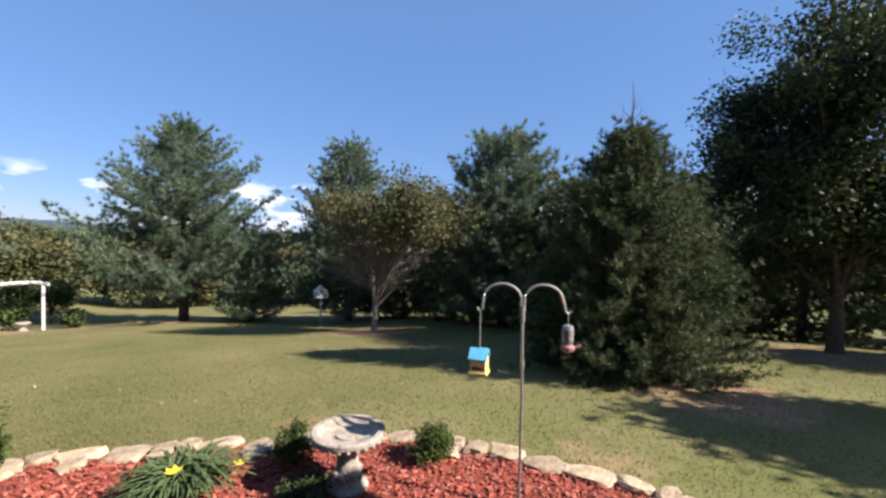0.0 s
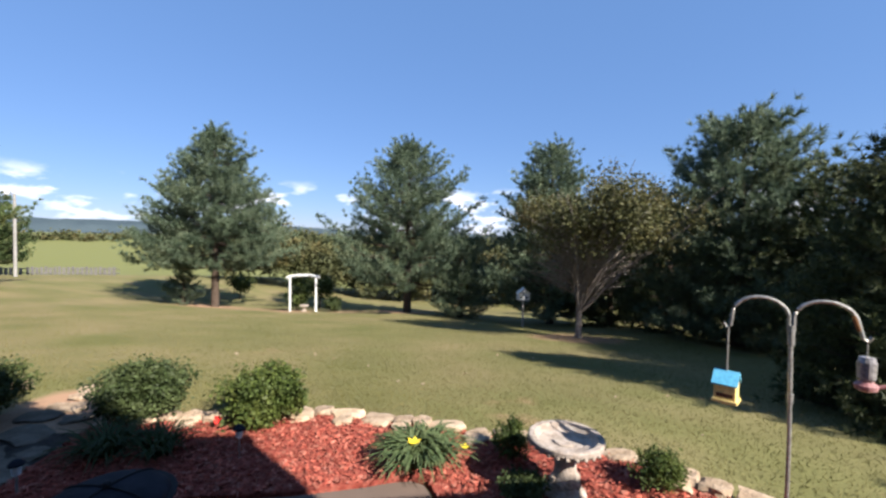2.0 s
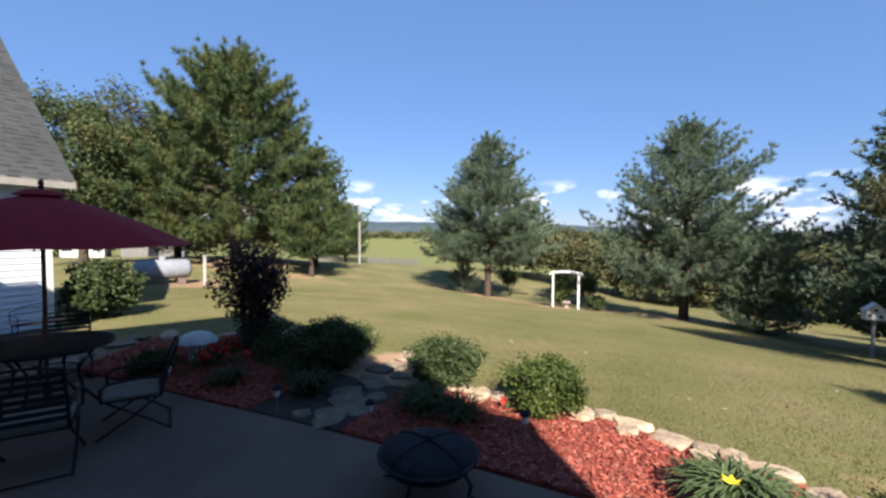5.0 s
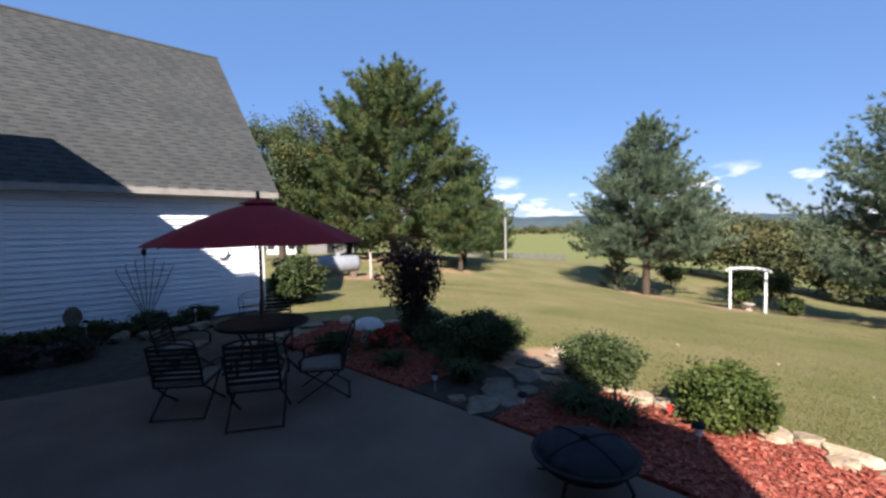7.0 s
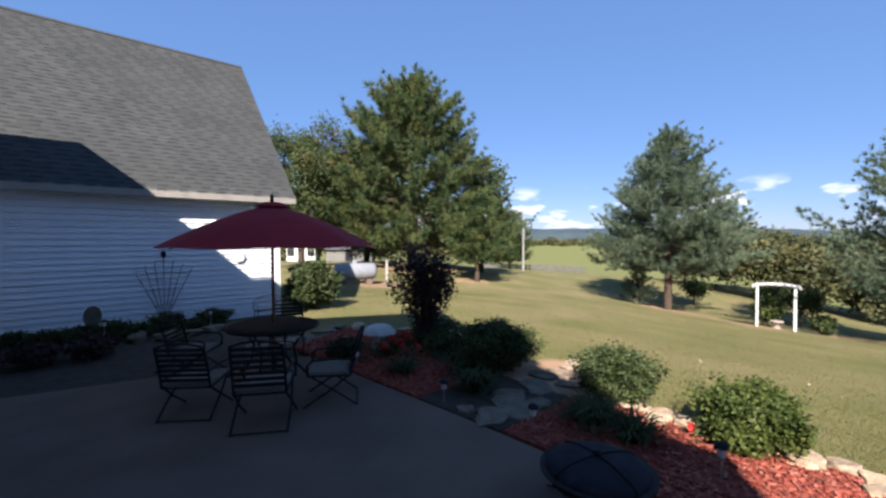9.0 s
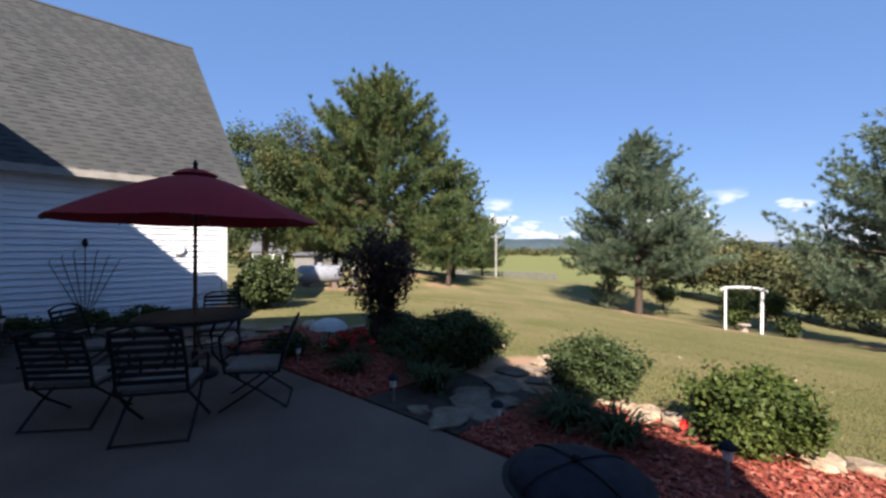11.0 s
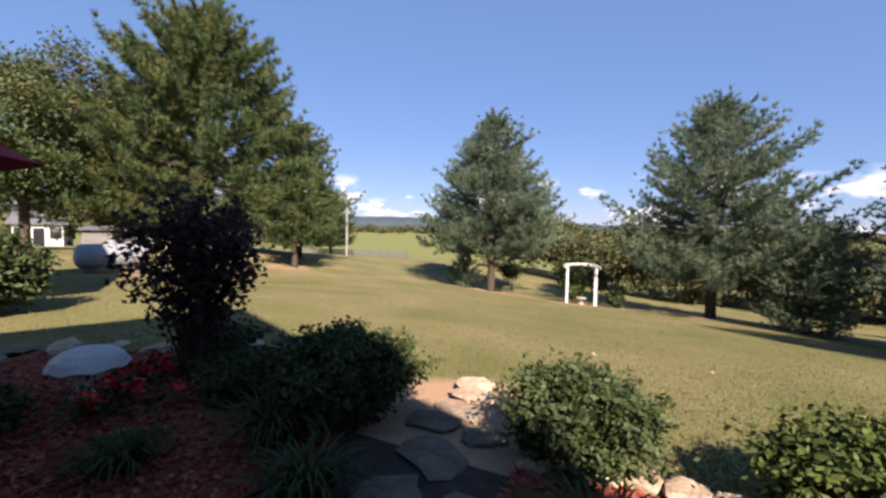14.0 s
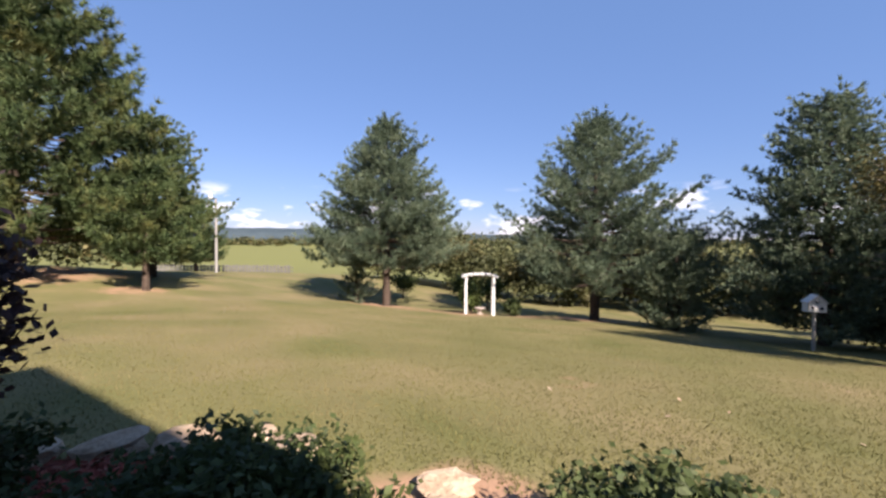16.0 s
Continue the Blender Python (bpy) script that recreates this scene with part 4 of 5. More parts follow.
    for sg in (1, -1):
        part("roof_board", boxed(-0.2, 0.2, -0.17, 0.17, -0.012, 0.012, m=pose(sg * 0.14, 0, top + 0.2, 0, sg * 39, 0)), M_WHITE, root)


M_FENCE_POLE = material("grey_pole_wood", [(0.203, 0.195, 0.180), (0.270, 0.259, 0.240)], scale=5, bump=0.3, rough=0.9)


def utility_pole():
    x, y = -43.0, 8.15
    z = on(x, y)
    root = thing("utility_pole", pose(x, y, z), "weathered grey utility pole with a yard lamp", "pole")
    part("pole_shaft", tube(bmesh.new(), [(0, 0, -0.3), (0, 0, 6.1)], [0.115, 0.085], 12), M_FENCE_POLE, root)
    part("lamp_arm", tube(bmesh.new(), [(0, 0, 5.9), (0.1, -0.2, 6.15), (0.15, -0.4, 6.2)], 0.03, 8), M_STEEL, root)
    part("lamp_head", lathe(bmesh.new(), [(0.05, 0.25), (0.12, 0.2), (0.16, 0.05), (0.15, -0.12), (0.08, -0.18)], 16, pose(0.15, -0.42, 6.15)), M_WHITE, root)


M_FENCE = material("weathered_boards", [(0.120, 0.114, 0.105), (0.168, 0.159, 0.147)], scale=3, bump=0.3, rough=0.9)


def board_fence():
    pts = [Vector((-60.0, 5.0, 0)), Vector((-53.0, 10.7, 0)), Vector((-46.0, 15.5, 0))]
    root = thing("board_fence", pose(0, 0, 0), "low grey weathered board fence along the yard", "fence")
    for a, b in zip(pts, pts[1:]):
        n = int((b - a).length / 0.42)
        d = (b - a).normalized()
        ang = math.degrees(math.atan2(d.y, d.x))
        for k in range(n):
            c = a + d * (k * 0.42)
            z = on(c.x, c.y)
            part("picket", boxed(-0.14, 0.14, -0.012, 0.012, -0.1, 0.72 + 0.05 * math.sin(k * 2.1), m=pose(c.x, c.y, z, 0, 0, ang)), M_FENCE, root)
        for h in (0.2, 0.58):
            part("rail", tube(bmesh.new(), [(a.x, a.y, on(a.x, a.y) + h), (b.x, b.y, on(b.x, b.y) + h)], 0.045, 4), M_FENCE, root)


def propane_tank():
    x, y = -22.5, -4.5
    z = on(x, y)
    root = thing("propane_tank", pose(x, y, z, 0, 0, 112) @ Matrix.Diagonal((0.78, 0.92, 0.95, 1)), "long pale grey propane tank on concrete blocks", "tank")
    prof = [(0.02, -1.5), (0.25, -1.46), (0.4, -1.36), (0.48, -1.2), (0.48, 1.2), (0.4, 1.36), (0.25, 1.46), (0.02, 1.5)]
    part("tank_body", lathe(bmesh.new(), prof, 28, pose(0, 0, 0.68, 0, 90, 0)), M_TANK, root, smooth=True)
    part("valve_dome", lathe(bmesh.new(), [(0.2, 1.1), (0.2, 1.26), (0.16, 1.3), (0.02, 1.31)], 18), M_TANK, root)
    for u in (-0.9, 0.9):
        part("block", boxed(u - 0.2, u + 0.2, -0.4, 0.4, -0.1, 0.24, 0.01), M_CONCRETE, root)
    p = thing("garden_post", pose(-22.2, -2.75, on(-22.2, -2.75)), "slim pale green post near the tank", "post")
    part("shaft", boxed(-0.06, 0.06, -0.06, 0.06, -0.1, 1.35, 0.01), M_POLE, p)
    part("cap", boxed(-0.08, 0.08, -0.08, 0.08, 1.35, 1.4, 0.01), M_POLE, p)


def neighbour_house():
    x, y = -64.0, -21.5
    z = on(x, y)
    root = thing("neighbour_house", pose(x, y, z, 0, 0, 100), "white one-storey house with grey roof behind trees", "house")
    part("wall", boxed(-2.0, 2.0, -3, 3, -0.5, 2.5), M_WHITE, root)
    bm = bmesh.new()
    a = [bm.verts.new(v) for v in ((-2.5, -3.4, 2.45), (2.5, -3.4, 2.45), (2.5, 0, 3.9), (-2.5, 0, 3.9), (2.5, 3.4, 2.45), (-2.5, 3.4, 2.45))]
    for q in ((0, 1, 2, 3), (3, 2, 4, 5), (0, 3, 5), (1, 4, 2), (0, 5, 4, 1)):
        bm.faces.new([a[i] for i in q])
    part("roof", bm, M_GREYROOF, root)
    for u in (-1.4, 1.4):
        w = part("window", boxed(u - 0.5, u + 0.5, -3.05, -2.98, 0.9, 2.1), M_GLASS, root)
        part("frame", boxed(u - 0.6, u + 0.6, -3.03, -3.005, 0.8, 0.9), M_WHITE, w)
    part("door", boxed(-0.4, 0.5, -3.04, -2.98, 0, 2.05), M_DARK, root)



def shed():
    x, y = -58.0, -13.0
    root = thing("garden_shed", pose(x, y, on(x, y), 0, 0, 95), "low grey shed with a pale grey roof", "shed")
    part("wall", boxed(-3, 3, -1.6, 1.6, -0.4, 1.8), M_FENCE, root)
    part("roof", boxed(-3.2, 3.2, -1.9, 1.9, 1.82, 1.96, m=pose(0, 0, 0, 4, 0, 0)), M_GREYROOF, root)
    part("door", boxed(-0.5, 0.5, -1.64, -1.602, -0.1, 1.7), M_DARK, root)


arbour()
planter()
shed()
martin_house()
utility_pole()
board_fence()
propane_tank()
neighbour_house()
shrub("round_bush", -19.5, 17.9, 0.5, 0.5, 0.9, L_DARKGREEN, "dark round bush beside the arbour", 90, clumps=260, leaf=0.12, z=on(-19.5, 17.9))
for k, (x, y, h) in enumerate([(-24.0, 20.5, 2.8), (-27.5, 21.5, 2.6), (-31, 18.5, 2.4), (-21.8, 17.0, 1.6)]):
    broadleaf("sapling", x, y, h, L_GREEN, "young green sapling beyond the arbour", 92 + k, crown=(0.6, 0.36, 0.36), nblobs=12, blob=0.34, clumps=260, per=10, leaf=0.16, trunk=0.05, group="saplings beyond the arbour")

# ---- beds: stones, shrubs, plants ----
def rock(name, x, y, sx, sy, sz, seed, mat, label, category, turn=0.0, z=0.0, group=""):
    """A worn flat stone with broken edges."""
    rng = random.Random(seed)
    bm = bmesh.new()
    bmesh.ops.create_icosphere(bm, subdivisions=2, radius=1)
    o = Vector((seed * 1.7, seed * 0.9, seed * 2.3))
    for v in bm.verts:
        c = v.co.copy()
        k = 1 + 0.42 * noise.noise(c * 1.5 + o) + 0.16 * noise.noise(c * 4 + o)
        v.co = Vector((max(-0.82, min(0.82, c.x)), max(-0.82, min(0.82, c.y)), max(-0.6, min(0.6, c.z)))) * k
        v.co = Vector((v.co.x * sx * 0.62, v.co.y * sy * 0.62, v.co.z * sz * 0.8))
    me = bpy.data.meshes.new(name)
    bm.to_mesh(me)
    bm.free()
    me.materials.append(mat)
    ob = new(name, me)
    ob.matrix_world = pose(x, y, z + sz * 0.42, rng.uniform(-5, 5), rng.uniform(-5, 5), turn)
    return tagged(ob, label, category, group)


def edging():
    rng = random.Random(8)
    pts = [Vector((x, y, 0)) for x, y in BED_EDGE]
    k = 0
    carry = 0.0
    for a, b in zip(pts, pts[1:]):
        d = (b - a).normalized()
        ang = math.degrees(math.atan2(d.y, d.x))
        pos = carry
        while pos < (b - a).length:
            w = rng.uniform(0.16, 0.4)
            c = a + d * (pos + w / 2)
            rock("edging_stone", c.x + rng.uniform(-0.03, 0.03), c.y + rng.uniform(-0.03, 0.03), w * 1.02, rng.uniform(0.17, 0.28), rng.uniform(0.05, 0.095), 100 + k, M_STONE, "pale tan fieldstone edging the mulch bed", "stone", ang + rng.uniform(-14, 14), 0.0, "stones edging the mulch bed")
            if rng.random() < 0.35:
                q = c + Vector((d.y, -d.x, 0)) * 0.16
                rock("edging_stone", q.x, q.y, 0.2, 0.15, 0.07, 300 + k, M_STONE, "pale tan fieldstone edging the mulch bed", "stone", ang + 30, 0.0, "stones edging the mulch bed")
            k += 1
            pos += w + 0.01
        carry = pos - (b - a).length
    for i, (x, y) in enumerate([(-7.55, 1.72), (-7.8, 1.35), (-8.0, 0.95), (-8.15, 0.5), (-8.3, 0.05), (-8.4, -0.4), (-8.55, -0.9), (-8.8, -1.4), (-7.2, 1.95)]):
        rock("edging_stone", x, y, 0.38, 0.26, 0.11, 400 + i, M_STONE, "shaded fieldstone edging the side bed", "stone", 60 + 17 * i, 0.0, "stones edging the side bed")
    flags = [(-4.53, 1.28, 0.62, 0.42, 30), (-4.28, 1.0, 0.5, 0.36, -20), (-4.5, 0.73, 0.24, 0.2, 10), (-4.67, 1.6, 0.3, 0.24, 50), (-4.95, 1.3, 0.42, 0.34, 80), (-5.2, 1.68, 0.5, 0.36, 15), (-5.66, 1.87, 0.48, 0.3, 40), (-5.76, 2.13, 0.5, 0.28, 35), (-5.99, 2.38, 0.44, 0.26, 25), (-6.24, 2.55, 0.4, 0.3, 60), (-5.3, 2.1, 0.36, 0.26, 70)]
    for i, (x, y, sx, sy, a) in enumerate(flags):
        # stones beyond the house shade get the pale colour, the others the shade-darkened one
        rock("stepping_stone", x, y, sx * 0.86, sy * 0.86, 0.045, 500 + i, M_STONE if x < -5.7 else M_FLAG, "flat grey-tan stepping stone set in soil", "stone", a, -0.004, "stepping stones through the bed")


edging()
shrub("holly_bush", -4.88, 2.56, 0.49, 0.49, 0.58, L_HOLLY, "rounded holly bush with small glossy leaves", 31, clumps=1400, per=10, leaf=0.05, spikes=60, base=0.0)
shrub("holly_bush", -3.76, 3.36, 0.5, 0.5, 0.55, L_BOX, "bright green holly bush with red blooms below", 32, clumps=1400, per=10, leaf=0.05, spikes=46, base=0.0)
shrub("holly_bush", -6.0, 1.22, 0.64, 0.62, 0.7, L_DARKGREEN, "large dark rounded bush in house shade", 33, clumps=1600, per=10, leaf=0.05, spikes=70)
shrub("boxwood", -1.07, 4.2, 0.19, 0.19, 0.37, L_BOX, "small clipped boxwood beside the bird bath", 34, clumps=260, per=9, leaf=0.03, jitter=0.02, spikes=10, group="small boxwoods by the bird bath")
shrub("boxwood", 0.13, 4.46, 0.21, 0.21, 0.35, L_BOX, "small clipped boxwood beside the bird bath", 35, clumps=300, per=9, leaf=0.03, jitter=0.02, spikes=10, group="small boxwoods by the bird bath")
shrub("conical_shrub", -0.7, 3.66, 0.17, 0.17, 0.2, L_DARKGREEN, "small dark evergreen in front of the bird bath", 36, clumps=200, per=8, leaf=0.04, jitter=0.02, spikes=26)
shrub("corner_bush", -11.85, -3.4, 0.8, 0.75, 1.35, L_HOLLY, "tall leafy bush at the house corner", 37, clumps=700, per=10, leaf=0.11, jitter=0.06, spikes=50, z=-0.1)
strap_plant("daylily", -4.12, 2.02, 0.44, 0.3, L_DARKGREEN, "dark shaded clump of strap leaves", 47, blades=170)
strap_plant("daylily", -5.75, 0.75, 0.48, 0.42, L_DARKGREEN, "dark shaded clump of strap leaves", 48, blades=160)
shrub("low_bush", -7.7, 0.3, 0.45, 0.4, 0.4, L_DARKGREEN, "low dark ground-cover bush in shade", 46, clumps=320, per=9, leaf=0.06)
shrub("low_bush", -6.55, -1.15, 0.3, 0.3, 0.3, L_DARKGREEN, "low dark bush beside the white ornament", 55, clumps=260, per=9, leaf=0.05)
shrub("low_bush", -6.75, 0.5, 0.4, 0.36, 0.34, L_DARKGREEN, "low dark bush under the purple shrub", 56, clumps=320, per=9, leaf=0.05)
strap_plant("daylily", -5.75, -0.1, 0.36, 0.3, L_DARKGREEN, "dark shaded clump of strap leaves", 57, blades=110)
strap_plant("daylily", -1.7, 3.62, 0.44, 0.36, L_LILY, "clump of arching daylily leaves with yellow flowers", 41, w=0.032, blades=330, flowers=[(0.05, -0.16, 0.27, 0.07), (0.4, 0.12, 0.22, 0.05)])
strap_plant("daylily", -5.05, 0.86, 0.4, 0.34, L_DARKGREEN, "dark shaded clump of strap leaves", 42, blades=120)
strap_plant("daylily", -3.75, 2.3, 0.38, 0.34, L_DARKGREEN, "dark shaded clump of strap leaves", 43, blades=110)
strap_plant("grass_clump", 1.75, 3.75, 0.2, 0.14, L_LILY, "small tuft of green leaves in the mulch", 44, blades=50)
strap_plant("grass_clump", 0.05, 3.35, 0.14, 0.1, L_LILY, "small tuft of green leaves in the mulch", 45, blades=36)


def flowers(name, x, y, r, h, label, seed, n=26, leaf=L_DARKGREEN):
    rng = np.random.default_rng(seed)
    root = thing(name, pose(x, y, 0.01), label, "flowers")
    pts = rng.normal(0, r * 0.45, (n * 5, 3))
    pts[:, 2] = rng.uniform(0.02, h * 0.85, n * 5)
    v, f = leaves(pts, 6, 0.06, 0.03, rng)
    child("foliage", mesh_from("foliage", v, f, leaf), root)
    v, f = leaves(np.zeros((1, 3)), 16, 0.05, 0.012, rng, up=1.5, aspect=0.9)
    me = mesh_from("bloom", v, f, M_RED)
    for _ in range(n):
        ob = child("bloom", me, root)
        ob.matrix_basis = pose(rng.normal(0, r * 0.45), rng.normal(0, r * 0.45), rng.uniform(h * 0.5, h), 0, 0, rng.uniform(0, 360))


flowers("red_flowers", -6.65, -0.4, 0.34, 0.28, "red blossoms in front of the white garden ornament", 51, 16)
flowers("red_flowers", -7.45, -0.35, 0.3, 0.22, "red blossoms behind the white garden ornament", 52, 10)
flowers("red_flowers", -3.75, 3.05, 0.22, 0.2, "few red blossoms under the holly bush", 53, 6)
flowers("red_flowers", -12.6, -3.9, 0.25, 0.9, "red blossoms at the house corner", 54, 8)


def purple_tree():
    rng = np.random.default_rng(61)
    root = thing("purple_shrub", pose(-7.2, 0.08, 0.0), "dark purple-leaved upright shrub with several stems", "shrub")
    pts = []
    for k in range(38):
        a = rng.uniform(0, 6.28)
        r = rng.uniform(0.12, 0.66)
        h = 1.86 - 1.05 * (r / 0.66) ** 2 * rng.uniform(0.4, 1.0)
        e = Vector((math.cos(a) * r, math.sin(a) * r, h))
        mid = Vector((e.x * 0.35, e.y * 0.35, h * 0.5))
        part("stem", tube(bmesh.new(), [(e.x * 0.06, e.y * 0.06, 0), mid, e], [0.012, 0.008, 0.003], 5), M_BARK, root)
        for q in np.linspace(0.42, 1.0, 19):
            c = (1 - q) ** 2 * Vector((0, 0, 0)) + 2 * q * (1 - q) * mid + q * q * e
            pts.append(np.array(c) + rng.normal(0, 0.03, 3))
    pts = [p for p in pts if p[2] > 0.34 + 0.9 * max(0.0, math.hypot(p[0], p[1]) - 0.12) and (p[2] > 0.95 or rng.random() < 0.55)]
    v, f = leaves(np.array(pts), 8, 0.064, 0.045, rng, up=0.6, aspect=0.7)
    child("foliage", mesh_from("foliage", v, f, L_PURPLE), root)


purple_tree()


def ornament():
    bm = bmesh.new()
    n = 40
    prof = [(0.02, 0.52), (0.09, 0.51), (0.17, 0.475), (0.23, 0.41), (0.265, 0.335), (0.26, 0.325), (0.2, 0.38), (0.1, 0.43), (0.05, 0.42)]
    lathe(bm, prof + [(0.05, 0.3), (0.09, 0.22), (0.11, 0.1), (0.13, 0.0)], n)
    for v in bm.verts:
        a = math.atan2(v.co.y, v.co.x)
        if v.co.z > 0.3 and math.hypot(v.co.x, v.co.y) > 0.2:
            v.co.z += 0.012 * math.cos(8 * a)
    me = bpy.data.meshes.new("garden_ornament")
    bm.to_mesh(me)
    bm.free()
    me.materials.append(M_WHITE)
    ob = new("garden_ornament", me)
    ob.matrix_world = pose(-7.15, -0.68, 0.012) @ Matrix.Diagonal((1.1, 1.1, 0.82, 1))
    tagged(ob, "white garden ornament with a scalloped umbrella top", "ornament")


ornament()


def solar_light(x, y, h=0.3, tint=None):
    root = thing("solar_light", pose(x, y, 0.0), "small black solar path light on a stake", "garden light", "solar path lights")
    part("stake", tube(bmesh.new(), [(0, 0, -0.05), (0, 0, h - 0.1)], 0.009, 8), M_STEEL, root)
    part("lens", lathe(bmesh.new(), [(0.028, h - 0.1), (0.035, h - 0.03)], 14), M_WHITE, root)
    part("cap", lathe(bmesh.new(), [(0.05, h - 0.03), (0.055, h - 0.015), (0.03, h + 0.012), (0.005, h + 0.02)], 14), tint or M_DARK, root)


solar_light(-4.72, 0.48, 0.26)
solar_light(-3.95, 1.38, 0.27)
solar_light(-3.1, 2.7, 0.3)
solar_light(-6.1, -0.85, 0.26)
for k in (1.9, 3.7, 5.3):
    v = HOUSE @ Vector((WS + 1.05, WQ - k, 0))
    solar_light(v.x, v.y, 0.42)


def bird_bath():
    root = thing("bird_bath", pose(-0.47, 3.93, 0.0) @ Matrix.Diagonal((1.1, 1.1, 0.9, 1)), "cast concrete bird bath with carved pedestal", "bird bath")
    part("pedestal", lathe(bmesh.new(), [(0.15, 0.0), (0.155, 0.05), (0.12, 0.08), (0.095, 0.12), (0.105, 0.16), (0.085, 0.2), (0.078, 0.3), (0.085, 0.38), (0.10, 0.43)], 28), M_CASTSTONE, root)
    for k in range(8):
        a = k * math.pi / 4
        bm = bmesh.new()
        bmesh.ops.create_icosphere(bm, subdivisions=1, radius=0.035)
        bmesh.ops.transform(bm, matrix=pose(0.088 * math.cos(a), 0.088 * math.sin(a), 0.14 + 0.03 * (k % 2)) @ Matrix.Diagonal((1, 1, 1.4, 1)), verts=bm.verts)
        part("carved_leaf", bm, M_CASTSTONE, root)
    part("bowl", lathe(bmesh.new(), [(0.09, 0.425), (0.16, 0.44), (0.245, 0.475), (0.27, 0.51), (0.272, 0.545), (0.262, 0.555), (0.225, 0.553), (0.215, 0.53), (0.19, 0.505), (0.12, 0.49), (0.02, 0.487)], 40), M_CASTSTONE, root)
    bm = bmesh.new()
    tube(bm, [(0.07 * math.cos(a) - 0.01, 0.07 * math.sin(a), 0.497) for a in np.linspace(3.5, 6.0, 8)], 0.012, 6)
    part("basin_mark", bm, M_CASTSTONE, root, "curved raised ridge in the basin")
    for k in range(26):
        a = k * 2 * math.pi / 26
        bm = bmesh.new()
        bmesh.ops.create_icosphere(bm, subdivisions=1, radius=0.02)
        bmesh.ops.transform(bm, matrix=pose(0.256 * math.cos(a), 0.256 * math.sin(a), 0.492), verts=bm.verts)
        part("rim_knob", bm, M_CASTSTONE, root)


bird_bath()


def shepherd_hook():
    # the arms open across the line of sight from the door
    root = thing("shepherd_hook", pose(0.907, 3.93, -0.07, 0, 0, 3), "double-armed grey metal shepherd hook with rust spots", "plant hook")
    part("pole", tube(bmesh.new(), [(0, 0, -0.1), (0.003, 0, 0.9), (-0.008, 0, 1.56)], [0.011, 0.012, 0.013], 10), M_STEEL, root)
    part("joint", tube(bmesh.new(), [(0, 0, 1.16), (0, 0, 1.22)], 0.016, 10), M_STEEL, root)
    part("collar", tube(bmesh.new(), [(-0.006, 0, 1.52), (-0.008, 0, 1.64)], 0.019, 10), M_STEEL, root)
    for sg, mat in ((-1, M_STEEL), (1, M_STEEL)):
        pts = [(sg * 0.012 - 0.008, 0, 1.6)] + [(sg * (0.155 - 0.145 * math.cos(a)) - 0.008, 0, 1.68 + 0.12 * math.sin(a)) for a in np.linspace(0.1, math.pi - 0.25, 14)] + [(sg * 0.315, 0, 1.6), (sg * 0.335, 0, 1.59), (sg * 0.352, 0, 1.615)]
        part("arm", tube(bmesh.new(), pts, 0.011, 8), mat, root)
    part("rust_sleeve", tube(bmesh.new(), [(0.27, 0, 1.73), (0.287, 0, 1.68), (0.298, 0, 1.645)], 0.0125, 8), M_RUST, root, "rust patch on the arm")
    w = pose(0.907, 3.93, -0.07, 0, 0, 3)
    f = thing("bird_feeder", w @ pose(-0.325, 0, 1.12, 0, 0, -12) @ Matrix.Diagonal((1.02, 1.02, 1.25, 1)), "yellow bird feeder house with a blue roof", "bird feeder")
    part("hanger", tube(bmesh.new(), [(0, 0, 0.14), (0, 0, 0.385)], 0.006, 6), M_STEEL, f)
    part("body", boxed(-0.06, 0.06, -0.06, 0.06, 0.0, 0.09, 0.003), M_YELLOW, f)
    part("tray", boxed(-0.07, 0.07, -0.07, 0.07, -0.012, 0.006, 0.003), M_YELLOW, f)
    part("slot", boxed(-0.045, 0.045, -0.065, -0.0605, 0.02, 0.04), M_WOOD, f)
    for sg in (1, -1):
        part("roof_board", boxed(-0.07, 0.07, -0.048, 0.048, -0.005, 0.005, m=pose(0, sg * 0.036, 0.114, -sg * 40, 0, 0)), M_BLUE, f, "sky-blue roof board")
    part("gable", boxed(-0.058, 0.058, -0.022, 0.022, 0.09, 0.13), M_YELLOW, f)
    g = thing("bird_feeder", w @ pose(0.333, 0, 1.3), "small clear hummingbird feeder with a red base", "bird feeder")
    part("hanger", tube(bmesh.new(), [(0, 0, 0.2), (0, 0, 0.3)], 0.004, 6), M_STEEL, g)
    part("jar", lathe(bmesh.new(), [(0.03, 0.06), (0.042, 0.08), (0.045, 0.17), (0.035, 0.2), (0.012, 0.205)], 16), M_GLASSJAR, g)
    part("base", lathe(bmesh.new(), [(0.02, 0.0), (0.05, 0.015), (0.055, 0.04), (0.03, 0.062)], 16), M_FEED, g, "dull red feeding base")
    part("perch", tube(bmesh.new(), [(0.04, 0, 0.03), (0.1, 0, 0.05)], 0.012, 8), M_FEED, g)


M_GLASSJAR = material("clear_jar", [(0.112, 0.105, 0.105), (0.238, 0.224, 0.224)], scale=30, bump=0.1, rough=0.1, spec=0.8)
M_FEED = material("feeder_red", [(0.210, 0.084, 0.084), (0.315, 0.175, 0.168)], scale=20, bump=0.1, rough=0.4)
shepherd_hook()


